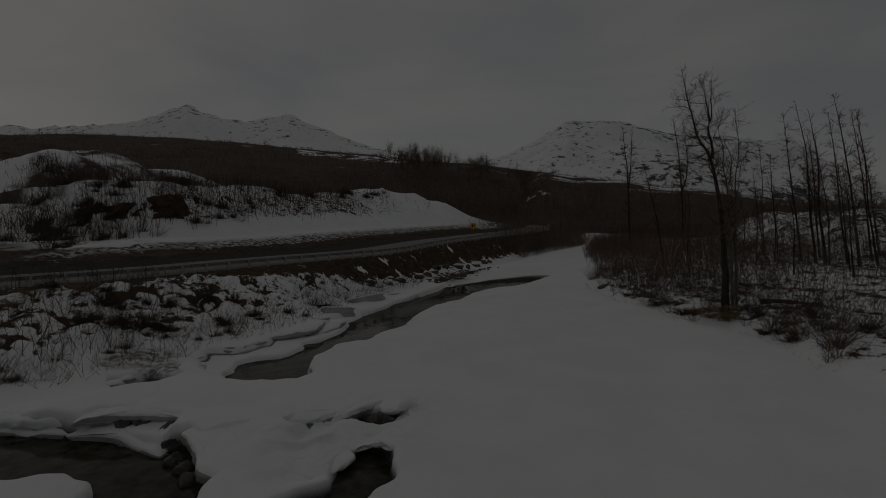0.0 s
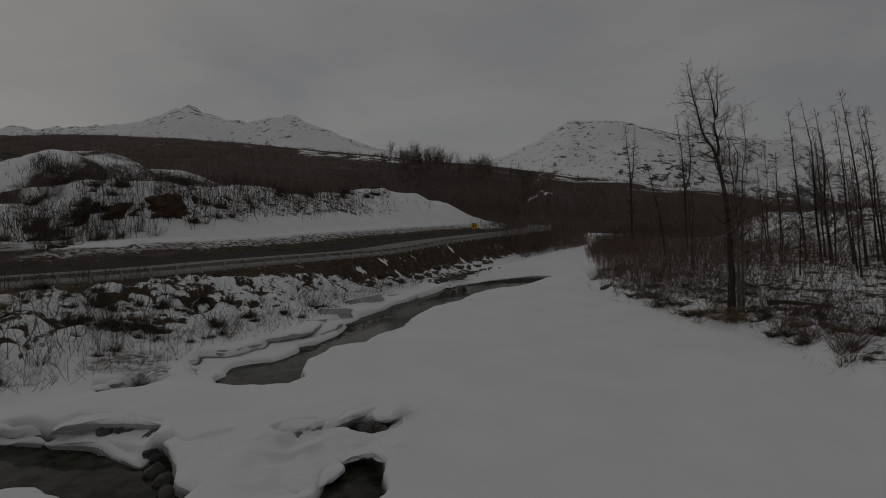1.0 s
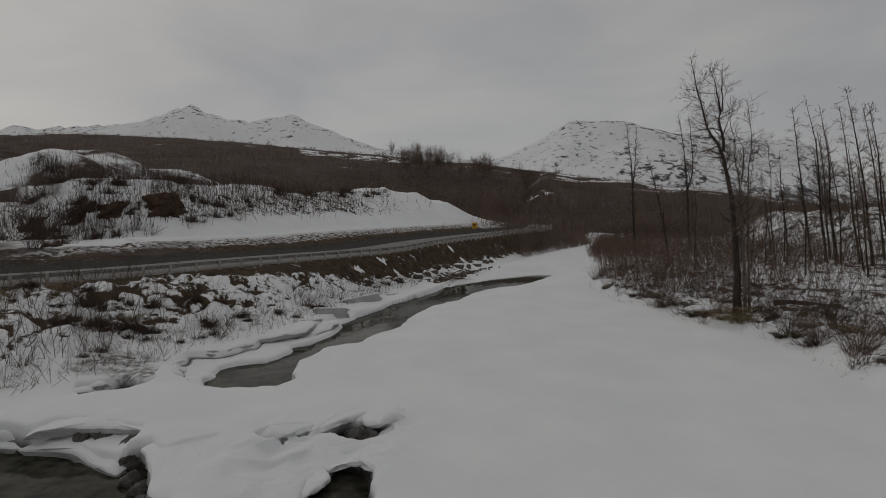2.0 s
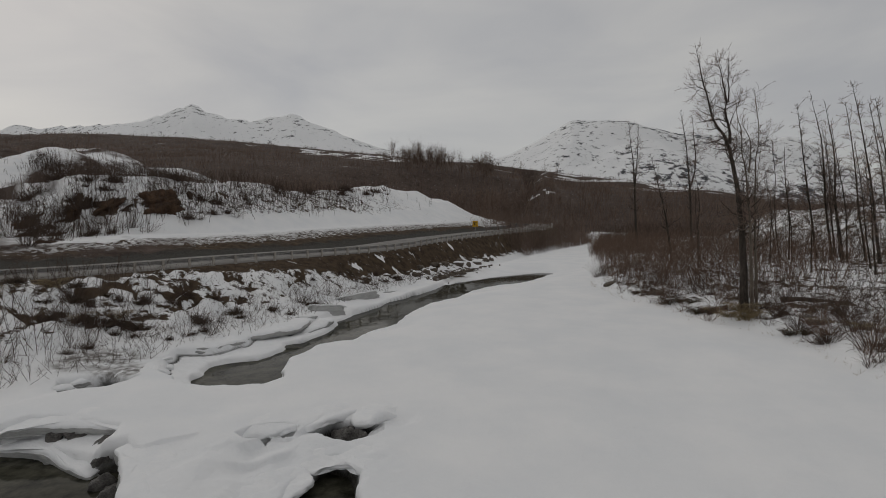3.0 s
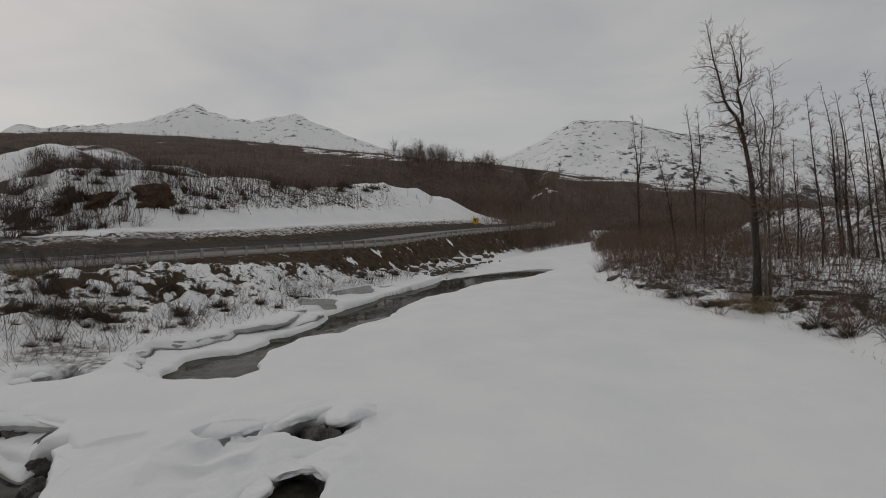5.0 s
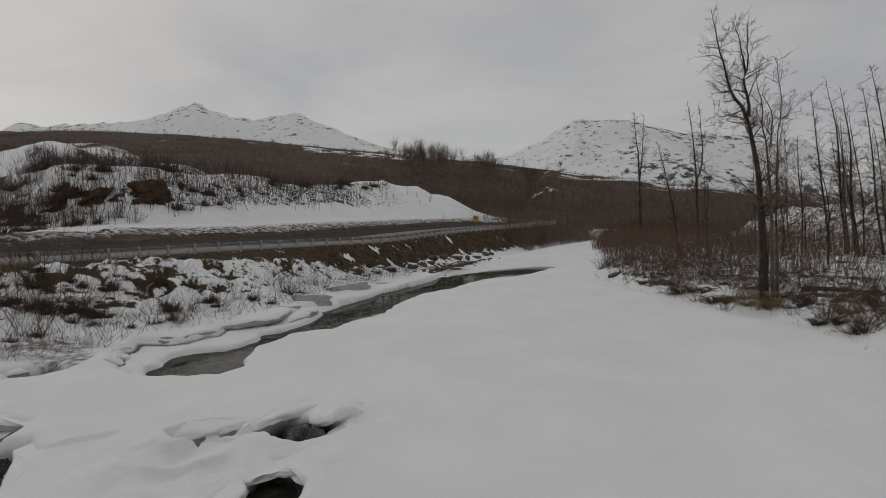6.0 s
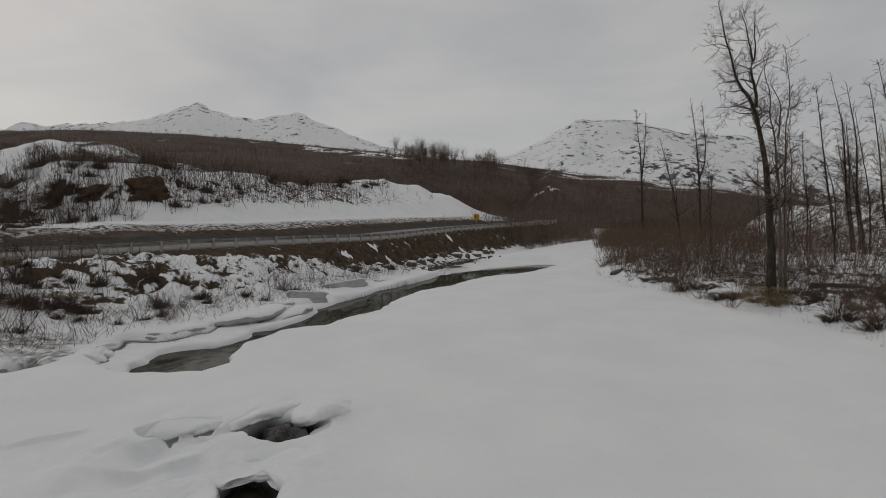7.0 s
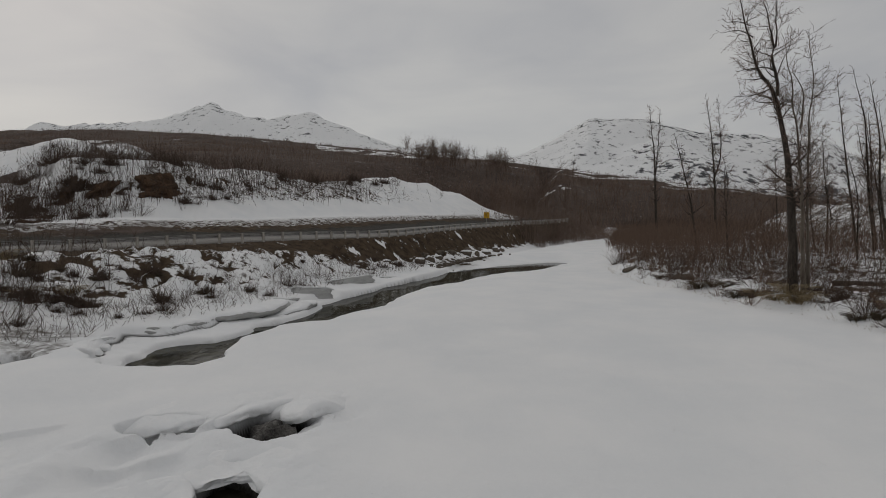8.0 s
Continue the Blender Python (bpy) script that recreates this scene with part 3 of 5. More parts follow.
def carve(x, y, z):
    """Cuts the shelves and water holes into the snow, with an overhanging crust; gives new places, heights, nearness
    and dark share (wet bed, painted shade under the lip).
    """
    jx, jy = x + 0.15 * fbm(x, y, 0.9, 2, 61), y + 0.15 * fbm(x, y, 0.9, 2, 67)
    wet_dark = np.zeros(len(x))
    near = np.full(len(x), 9.0)
    # the snow sinks towards open water
    z = z - (0.30 + 0.42 * smooth(40, 52, y)) * smooth(3.5 + 3.0 * smooth(40, 52, y), 0.2, to_polygon(x, y, STREAM)) * smooth(21, 30, y) * smooth(0.45, 0.75, z)
    for hx, hy, hr, hd in HOLLOWS:
        z = z - hd * smooth(1.2, 0.2, np.hypot(jx - hx, jy - hy) / hr)
    for line, fall, reach in LEDGES:
        line = spline(line, 0.06)
        u, k = to_line(jx, jy, line)
        ends = np.minimum(k, len(line) - 1 - k) / len(line)
        z = z - fall * smooth(0.03, -0.07, u) * smooth(-reach, -0.1, u) * smooth(0.0, 0.3, ends) + 0.3 * fall * smooth(0.5, 0.0, np.abs(u)) * smooth(0.0, 0.3, ends)
    z = z + (0.07 * fbm(x, y, 0.7, 3, 97) + 0.06 * np.abs(fbm(x, y, 1.3, 2, 101))) * smooth(1.0, 0.5, np.hypot((x + 4.3) / 3.6, (y - 13.6) / 3.0))
    gx, gy = np.zeros(len(x)), np.zeros(len(x))
    for poly, floor, k, crust, darken in HOLES:
        crust = crust * (1 - 0.65 * smooth(42, 50, y))
        d = to_polygon(jx, jy, poly) - (0.09 if k < 0.7 else 0.0)
        e = 0.06
        ddx = (to_polygon(jx + e, jy, poly) - to_polygon(jx - e, jy, poly)) / (2 * e)
        ddy = (to_polygon(jx, jy + e, poly) - to_polygon(jx, jy - e, poly)) / (2 * e)
        q = d / k
        top = np.where(q > 0.9, z, np.maximum(z, floor + 0.12))
        crust_ = np.minimum(crust * (1 + 0.35 * fbm(x, y, 1.3, 2, 73)), np.maximum(top - floor, 0.05) * 0.75)
        bed = floor + 0.05 * fbm(x, y, 0.7, 3, 79)
        # height along the section: top, rounded lip, underside, wall, floor
        drop = np.interp(q, [-0.17, -0.09, 0.0, 0.10, 0.32, 0.9], [1.25, 1.0, 0.42, 0.16, 0.05, 0])
        under = np.interp(q, [-1.0, -0.62, -0.17] if k < 0.75 else [-0.6, -0.38, -0.17], [0.0, 0.35, 1.0])
        lip = top - crust_ * drop
        wall = bed + (np.maximum(top - crust_ * 1.25, bed) - bed) * under
        nz = np.where(q < -0.17, wall, lip)
        inside = q < 0.9
        z = np.where(inside, np.where(q < -0.17, np.minimum(nz, z), nz), z)
        to = np.interp(q, [-1.0, -0.44, -0.30, -0.17, -0.09, 0.0, 0.10, 0.32], [-1.0, -0.1, 0.34, 0.30, -0.06, -0.07, 0.06, 0.32])
        b = np.where((q > -1.0) & (q < 0.32), (to - q) * k, 0) * smooth(24, 19, y) * (0.2 if k < 0.75 else 0.7)
        n = np.hypot(ddx, ddy) + 1e-6
        gx, gy = np.where(b != 0, b * ddx / n, gx), np.where(b != 0, b * ddy / n, gy)
        # gravel colour on the wet bed; the band under the lip is painted shade
        dark = smooth(-0.10, -0.34, q) * (0.0 if darken > 1 else 1.0 if darken else smooth(-0.46, -0.36, q))
        dark = np.where(y > 34, smooth(-0.22, -0.32, q) * darken, dark)
        wet_dark = np.where(inside, np.maximum(dark, 0), wet_dark)
        near = np.minimum(near, d)
    return x + gx, y + gy, z, near, wet_dark


def build_ground():
    inner = np.radians(np.concatenate([np.arange(-56, -5, 0.14), np.arange(-5, 50.01, 0.34)]))
    outer = np.radians(np.arange(50 + 5, 304 - 3, 5.0))
    ang = np.concatenate([inner, outer])
    r = [3.0]
    while r[-1] < 4700:
        v = r[-1]
        r.append(v * (1.0028 if 9 < v < 17.5 else 1.0034 if 9 < v < 33 else 1.0075 if 9 < v < 75 else 1.011 if v < 140 and v >= 75 else 1.016 if v < 900 else 1.022) + (0.15 if v < 9 else 0))
    r = np.array(r)
    A, R = np.meshgrid(ang, r)
    x, y = (R * np.sin(A)).ravel(), (R * np.cos(A)).ravel()
    z, soil, grit, forest, rock = terrain(x, y)
    cl_ = np.flatnonzero((np.hypot(x, y) < 95) & (x < 16) & (x > -22) & (y > 4))
    nx, ny, nz, near, wet_dark_ = carve(x[cl_], y[cl_], z[cl_])
    us_ = to_line(x, y, RAIL_LINE)[0]
    wet_dark = np.where(np.hypot(x, y) < 260, smooth(6.8, 7.2, us_) * smooth(14.6, 12.6, us_ + 0.9 * fbm(x, y, 1.5, 3, 43)), 0)
    wet_dark[cl_] = np.maximum(wet_dark_, wet_dark[cl_])
    x[cl_], y[cl_], z[cl_] = nx, ny, nz
    soil[cl_] = np.where(near < 0.4, 0, soil[cl_])
    rows, cols = len(r), len(ang)
    i = np.arange(rows - 1)[:, None] * cols + np.arange(cols)[None]
    j = np.arange(rows - 1)[:, None] * cols + (np.arange(cols)[None] + 1) % cols
    faces = np.stack([i, j, j + cols, i + cols], -1).reshape(-1, 4)[:, ::-1]
    verts = np.stack([x, y, z], 1)
    verts = np.concatenate([verts, [[0, 0, 0.9]]])
    faces = faces.tolist() + [[len(verts) - 1, c, (c + 1) % cols] for c in range(cols)]
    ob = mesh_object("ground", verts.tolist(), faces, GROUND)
    for name, values in (("soil", soil), ("grit", grit), ("forest", forest), ("rock", rock), ("wet_dark", wet_dark)):
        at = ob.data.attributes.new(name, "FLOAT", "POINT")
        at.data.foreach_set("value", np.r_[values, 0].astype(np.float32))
    return tagged(ob, "snow-covered valley floor, banks, hills and distant mountains", "ground", kind="structure")


ground = build_ground()


def height(x, y):
    z = terrain(np.atleast_1d(np.asarray(x, float)), np.atleast_1d(np.asarray(y, float)))[0]
    return z if np.ndim(x) else float(z[0])


# stream water under the snow
wv, wf = [], []
gxs, gys = np.arange(-26, 16.1, 0.5), np.arange(4, 90.1, 0.5)
for yy in gys:
    for xx in gxs:
        wv.append((xx, yy, float(water_level(xx, yy))))
for a_ in range(len(gys) - 1):
    for b_ in range(len(gxs) - 1):
        o = a_ * len(gxs) + b_
        wf.append((o, o + 1, o + 1 + len(gxs), o + len(gxs)))
water = mesh_object("water", wv, wf, WATER)
tagged(water, "dark open stream water flowing between snow banks", "water", kind="structure")


# ---- road ----
def ribbon(line, offsets, lift):
    """A strip of ground along a line, at offsets to its left and heights over the road's edge."""
    t = np.gradient(line[:, :2], axis=0)
    t /= np.linalg.norm(t, axis=1, keepdims=True)
    n = np.stack([-t[:, 1], t[:, 0]], 1)
    verts = [(*(line[i, :2] + n[i] * o), line[i, 2] - 0.78 + h) for i in range(len(line)) for o, h in zip(offsets, lift)]
    c = len(offsets)
    faces = [(i * c + k, i * c + c + k, i * c + c + k + 1, i * c + k + 1) for i in range(len(line) - 1) for k in range(c - 1)]
    return verts, [f[::-1] for f in faces]


rv, rf = ribbon(RAIL_LINE[::2], [0.3, 0.35, 2, 3.5, 5, 6.2, 7.0, 7.1], [-0.1, 0.07, 0.17, 0.26, 0.35, 0.42, 0.47, 0.28])
road = mesh_object("road", rv, rf, ASPHALT)
tagged(road, "worn grey asphalt road dusted with grit, banked in a curve", "road", kind="structure")


def guardrail():
    rail = tagged(new("guardrail"), "weathered steel guardrail on short wooden posts along the road edge", "guardrail")
    line = RAIL_LINE
    t = np.gradient(line[:, :2], axis=0)
    t /= np.linalg.norm(t, axis=1, keepdims=True)
    bm = bmesh.new()
    box(bm, -0.09, -0.09, -0.25, 0.09, 0.09, 0.80, 0.012)
    first = part("post", bm, POSTWOOD, rail)
    for i in range(10, len(line) - 40, 2):
        p = first if i == 10 else new("post", first.data)
        p.parent = rail
        p.matrix_basis = pose(line[i, 0], line[i, 1], line[i, 2] - 0.78, random.uniform(-1.5, 1.5), random.uniform(-1.5, 1.5), math.degrees(math.atan2(t[i, 1], t[i, 0])))
    # two-wave beam, one length for every four posts' gap
    prof = [(0.0, 0.0), (0.0, 0.03), (0.07, 0.07), (0.07, 0.115), (0.0, 0.155), (0.07, 0.195), (0.07, 0.24), (0.0, 0.28), (0.0, 0.31)]
    for i in range(10, len(line) - 44, 4):
        verts, faces = [], []
        for j in range(i, i + 5):
            nrm = np.array([-t[j, 1], t[j, 0]])
            for side in (0, 0.012):
                for o, h in prof:
                    q = line[j, :2] + nrm * (0.10 + o - side)
                    verts.append((q[0], q[1], line[j, 2] - 0.33 + h))
        c = len(prof)
        for j in range(4):
            for s in range(2):
                for k_ in range(c - 1):
                    b0 = j * 2 * c + s * c + k_
                    q = (b0, b0 + 2 * c, b0 + 2 * c + 1, b0 + 1)
                    faces.append(q if s else q[::-1])
            for k_ in (0, c - 1):
                b0 = j * 2 * c + k_
                faces.append((b0, b0 + c, b0 + 3 * c, b0 + 2 * c) if k_ == 0 else (b0 + 2 * c, b0 + 3 * c, b0 + c, b0))
        mesh_object("beam", verts, faces, STEEL, rail, smooth=False)
    return rail


guardrail()


# ---- road sign ----
def sign(x, y, z):
    root = tagged(new("road_sign"), "yellow warning sign on a post beside the road", "road sign")
    bm = bmesh.new()
    box(bm, -0.04, -0.04, -0.3, 0.04, 0.04, 2.3, 0.01)
    part("post", bm, POSTWOOD, root)
    bm = bmesh.new()
    box(bm, -0.6, -0.07, 0.8, 0.6, -0.045, 2.1, 0.008)
    plate = part("plate", bm, YELLOW, root, "yellow plate")
    bm = bmesh.new()
    box(bm, -0.42, -0.078, 1.62, -0.05, -0.072, 1.78)
    box(bm, -0.20, -0.079, 1.15, -0.05, -0.073, 1.62)
    box(bm, -0.05, -0.078, 1.66, 0.30, -0.072, 1.76)
    part("symbol", bm, EARTHY, plate, "black symbol bars")
    root.matrix_basis = pose(x, y, z, 0, 0, 2)
    return root


sign(-2.9, 113.3, height(-2.9, 113.3))


# ---- leafless trees and shrubs ----
rng = np.random.default_rng(7)


def wander(p, d, length, n, bend, up=0.0):
    """A crooked line of n points from p along d."""
    pts, d = [np.array(p, float)], np.array(d, float)
    for _ in range(n - 1):
        d = d + rng.normal(0, bend, 3) + np.array([0, 0, up])
        d /= np.linalg.norm(d)
        pts.append(pts[-1] + d * length / (n - 1))
    return np.array(pts)


def limbs(out, line, radius, level, density, spread, twig, length, start=0.3, bend=0.2):
    """Grows side branches from a line; appends (points, radii) to out[level]."""
    n = len(line)
    seg = np.diff(line, axis=0)
    total = np.linalg.norm(seg, axis=1).sum()
    count = max(1, int(density[0] * total))
    for _ in range(count):
        f = rng.uniform(start, 0.99)
        i = min(int(f * (n - 1)), n - 2)
        p = line[i] + (f * (n - 1) - i) * seg[i]
        ax = seg[i] / np.linalg.norm(seg[i])
        side = rng.normal(0, 1, 3)
        side -= ax * (side @ ax)
        side /= np.linalg.norm(side)
        d = ax * rng.uniform(0.25, 1.0) + side * spread
        d /= np.linalg.norm(d)
        ln = length[0] * (1.15 - f) * rng.uniform(0.4, 1.3)
        r = max(radius[i] * 0.42, twig)
        k = 6 if len(density) > 2 else 4 if len(density) > 1 else 3
        b = wander(p, d, ln, k, bend, 0.10)
        rr = np.linspace(r, twig * 0.6, k)
        out.setdefault(level, []).append((b, rr))
        if len(density) > 1:
            limbs(out, b, rr, level + 1, density[1:], spread, twig, length[1:], 0.12, bend)


def tree(stems, bark, label, density=(1.4, 2.6, 3.2), length=(3.2, 1.3, 0.6), twig=0.012, group="leafless trees on the bank", bend=0.2, spread=0.65):
    """stems: lists of points with the radius at the bottom and the bark; each trunk that starts low is rooted in the ground."""
    x, y = stems[0][0][0][:2]
    foot = height(x, y)
    root = tagged(new("tree"), label, "tree", group)
    root.location = (x, y, foot)
    out = {}
    for pts, r0, *own in stems:
        pts = np.array(pts, float) - [x, y, foot]
        rooted = pts[0, 2] < 4
        if rooted:
            pts[0, 2] = height(pts[0, 0] + x, pts[0, 1] + y) - foot - 0.2
        line = spline(pts, max(0.3, pts[-1, 2] / 30) if rooted else 0.25)
        f = np.linspace(0, 1, len(line))
        line = line + np.cumsum(rng.normal(0, 0.015, line.shape), 0) * [1, 1, 0]
        rad = r0 * 0.8 * (1 - f) ** 1.1 + twig + (r0 * 0.3 * np.exp(-f * 30) if rooted else 0)
        tube_object("trunk" if rooted else "limb", [(line, rad)], own[0] if own else bark, root, 7)
        limbs(out, line, rad, 1, density, spread, twig, length, 0.28 if rooted else 0.1, bend)
    tagged(tube_object("branchwork", out[1], bark, root, 4), kind="stuff")
    fine = [b for k_ in out if k_ > 1 for b in out[k_]]
    if fine:
        tagged(tube_object("crown", fine, PALETWIG, root, 3), kind="stuff")
    return root


tree([([(14.5, 31.2, 1.2), (14.55, 31.3, 3.4), (14.52, 31.4, 4.6), (14.46, 31.5, 6.4), (14.39, 31.6, 8.0), (14.07, 31.7, 10.3), (13.81, 31.9, 11.3), (13.35, 32.1, 12.15), (13.12, 32.3, 13.5), (12.91, 32.4, 14.35), (12.63, 32.5, 16.0), (12.5, 32.6, 16.8)], 0.27),
      ([(13.91, 31.8, 10.8), (13.88, 31.9, 11.6), (13.7, 32.0, 12.8), (13.91, 32.1, 13.25), (14.0, 32.2, 13.9), (13.97, 32.3, 14.6), (14.02, 32.4, 15.7)], 0.10),
      ([(13.97, 32.3, 13.2), (13.88, 32.4, 14.0), (13.74, 32.5, 15.0), (13.5, 32.6, 16.1)], 0.055),
      ([(14.75, 30.8, 1.2), (14.7, 30.9, 5.8), (14.62, 31.0, 7.3), (14.58, 31.1, 8.8), (14.5, 31.2, 9.5), (14.37, 31.3, 10.4), (14.41, 31.4, 11.3), (14.24, 31.5, 12.2), (14.2, 31.6, 13.2), (13.97, 31.7, 13.9)], 0.12, PALEBARK),
      ([(14.63, 31.2, 9.1), (14.8, 31.3, 10.7), (14.64, 31.4, 11.3), (14.39, 31.5, 11.8), (14.0, 31.6, 12.0)], 0.05, PALEBARK),
      ([(15.1, 31.0, 1.2), (15.06, 31.1, 5.8), (15.02, 31.2, 8.85), (15.13, 31.4, 9.8), (15.32, 31.5, 10.7), (15.37, 31.6, 11.9), (15.3, 31.7, 12.9), (15.29, 31.8, 14.0)], 0.085, PALEBARK),
      ([(15.6, 32.2, 1.2), (15.7, 32.4, 5.0), (15.9, 32.7, 8.6), (16.3, 33.0, 11.0)], 0.06, PALEBARK),
      ([(13.9, 32.0, 12.0), (13.31, 31.8, 12.16), (12.42, 31.7, 12.04), (11.8, 31.6, 11.9)], 0.035),
      ([(13.7, 31.8, 11.2), (12.85, 31.6, 10.84), (11.65, 31.4, 10.72)], 0.032),
      ([(13.05, 32.4, 13.8), (12.45, 32.5, 14.2), (11.5, 32.6, 14.1)], 0.026),
      ([(12.96, 32.5, 14.4), (12.45, 32.5, 14.6), (11.87, 32.5, 14.7)], 0.02),
      ([(14.14, 31.0, 6.1), (13.08, 30.7, 6.3), (11.96, 30.4, 6.16), (11.1, 30.1, 5.75)], 0.026, PALEBARK),
      ([(14.14, 31.0, 6.6), (13.36, 30.7, 6.8), (12.15, 30.4, 6.5)], 0.022, PALEBARK),
      ([(15.25, 31.4, 10.5), (15.7, 31.6, 10.8), (16.0, 31.8, 11.4)], 0.02)],
     BARK, "tall leafless cottonwood with several crooked dark and pale trunks", (4.4, 4.6, 6.0), (2.0, 1.0, 0.5), 0.0068, bend=0.24, spread=0.8)
DARK = "slender leafless tree with a dark straight trunk"
FAR = dict(density=(2.9, 3.2, 2.6), length=(2.4, 1.3, 0.75), twig=0.017, bend=0.24)
tree([([(27.9, 98, 2), (27.4, 98, 16), (26.8, 98, 21.2), (26.4, 98, 26.1)], 0.34), ([(27.5, 98, 13.5), (28.0, 98, 19), (28.2, 98, 25)], 0.12)], BARK, DARK, **FAR)
tree([([(22.3, 64, 1.5), (21.4, 64, 7.6), (20.3, 64, 12.3), (19.7, 64, 14.8)], 0.17)], BARK, "thin leaning leafless tree with a dark trunk", **FAR)
tree([([(37.9, 98, 2), (37.2, 98, 12.7), (36.6, 98, 19.9), (35.5, 98, 27.6)], 0.30), ([(37.2, 98, 12.0), (38.4, 98, 16.8), (38.1, 98, 22.9), (37.7, 98, 26.5)], 0.17)], BARK, "leafless tree with a dark forked trunk", **FAR)
for base, top, r0 in (((37.3, 67.1), (36.6, 15.9), 0.11), ((41.9, 69.4), (39.4, 21.9), 0.17), ((42.3, 67.1), (39.7, 22.2), 0.20), ((43.0, 66.3), (40.8, 21.2), 0.22), ((43.5, 63.2), (41.0, 20.4), 0.15),
                         ((42.1, 59.3), (39.1, 21.7), 0.19), ((44.6, 60.1), (41.9, 20.0), 0.14), ((39.3, 72.6), (38.3, 17.7), 0.10), ((34.1, 71.0), (33.7, 13.8), 0.09), ((35.4, 63.2), (34.9, 11.4), 0.08),
                         ((32.1, 61.6), (32.0, 10.6), 0.07), ((45.8, 71.0), (43.8, 18.4), 0.12), ((47.7, 74.9), (45.8, 20.0), 0.14), ((38.4, 55.4), (36.8, 14.5), 0.09), ((30.9, 52.3), (30.2, 10.6), 0.08),
                         ((34.8, 49.9), (33.7, 12.2), 0.09), ((28.2, 57.0), (27.9, 9.9), 0.07), ((40.3, 61.6), (38.7, 16.9), 0.10), ((50.1, 78.8), (47.7, 18.4), 0.13), ((43.8, 81.9), (42.3, 15.3), 0.10),
                         ((25.9, 64.8), (25.4, 12.2), 0.09), ((23.1, 58.5), (22.8, 10.6), 0.07), ((48.5, 66.3), (45.8, 20.8), 0.15), ((51.6, 69.4), (48.5, 19.2), 0.14)):
    (bx, by), (tx, tz) = base, top
    mid = [(bx + (tx - bx) * f + rng.normal(0, 0.15), by + rng.normal(0, 0.2), 2.0 + (tz - 2.0) * f) for f in (0.35, 0.65)]
    tree([([(bx, by, 2.0), *mid, (tx, by + 0.4, tz)], r0)], BARK, DARK, **FAR)


def thicket(name, xs, ys, tall, material, label, twigs=2, r0=0.02, lean=0.25):
    """Many thin stems standing in the snow, as one mesh."""
    zs = height(np.asarray(xs), np.asarray(ys))
    out = []
    for x, y, z, h in zip(xs, ys, zs, tall):
        d = np.array([rng.normal(0, lean), rng.normal(0, lean), 1.0])
        b = wander((x, y, z - 0.15), d / np.linalg.norm(d), h, 4, 0.10, 0.03)
        out.append((b, np.linspace(r0, r0 * 0.4, 4)))
        for _ in range(twigs):
            f = rng.uniform(0.3, 0.9) * 3
            i = int(f)
            p = b[i] + (f - i) * (b[i + 1] - b[i])
            q = np.array([rng.normal(0, 0.6), rng.normal(0, 0.6), 0.8])
            out.append((wander(p, q / np.linalg.norm(q), h * rng.uniform(0.2, 0.45), 3, 0.15), np.array([0.6, 0.45, 0.3]) * r0))
    ob = tube_object(name, out, material, None, 3)
    return tagged(ob, label, "brush", kind="stuff")


def along(ys, edge_y, edge_x, off):
    return np.interp(ys, edge_y, edge_x) + off


# thickets on the far bank of the frozen river
n = 2700
by = rng.uniform(40, 112, n)
off = rng.gamma(1.6, 7.0, n)
bx = along(by, TOE_Y, TOE_X, 0.4 + off)
keep = (bx < 75)
thicket("thicket", bx[keep], by[keep], (rng.uniform(1.8, 3.4, n) * (1 + 0.35 * smooth(1, 10, off)))[keep], REDTWIG, "dense leafless reddish brown brush on the river bank", 2, 0.019)
n = 1100
by = rng.uniform(24, 48, n)
off = rng.gamma(1.5, 6.0, n)
thicket("undergrowth", along(by, TOE_Y, TOE_X, 1.5 + off), by, rng.uniform(0.5, 2.3, n), TWIG, "tangled bare undergrowth in snow between the trees", 2, 0.012, 0.5)
n = 3000
by = rng.uniform(45, 110, n)
bx = along(by, TOE_Y, TOE_X, 8) + rng.uniform(0, 60, n)
thicket("undergrowth", bx, by, rng.uniform(0.3, 1.1, n) * rng.uniform(0.6, 2.4, n), TWIG, "bare brush and saplings on snow under the trees", 3, 0.022, 0.7)
n = 1000
by = rng.uniform(110, 215, n)
bx = along(by, TOE_Y, TOE_X, 0.5 + rng.gamma(1.5, 10, n))
thicket("thicket", bx, by, rng.uniform(2.5, 6, n), TWIG, "dark leafless brush where the river bends away", 3, 0.04)
n = 700
by = rng.uniform(84, 128, n)
thicket("thicket", along(by, TOE_Y, TOE_X, 0.3 + rng.gamma(1.3, 3.5, n)), by, rng.uniform(1.8, 3.8, n), REDTWIG, "leafless reddish brown brush along the bending river", 3, 0.022)
n = 950
by = rng.uniform(62, 112, n)
thicket("thicket", rng.uniform(0.38, 0.86, n) * by, by, rng.uniform(1.5, 4.2, n), TWIG, "dark bare brush among the trees on the flat", 3, 0.028, 0.3)
# brush between road and river further on, and across the valley floor
n = 1500
by = rng.uniform(100, 175, n)
bx = along(by, SHORE_Y, SHORE_X, -0.3 - rng.gamma(1.5, 2.2, n))
thicket("thicket", bx, by, rng.uniform(1.5, 4.5, n), PALETWIG, "leafless brush at the road's bend", 3, 0.03)
n = 3300
by = rng.uniform(150, 420, n)
bx = rng.uniform(-60, 240, n) * by / 300
us = to_line(bx, by, RAIL_LINE)[0]
keep = ((us > 44) | (us < -3)) & ~((bx > along(by, SHORE_Y, SHORE_X, -4)) & (bx < along(by, TOE_Y, TOE_X, 2)))
keep &= np.hypot((bx - 29) / 22, (by - 290) / 28) > 1
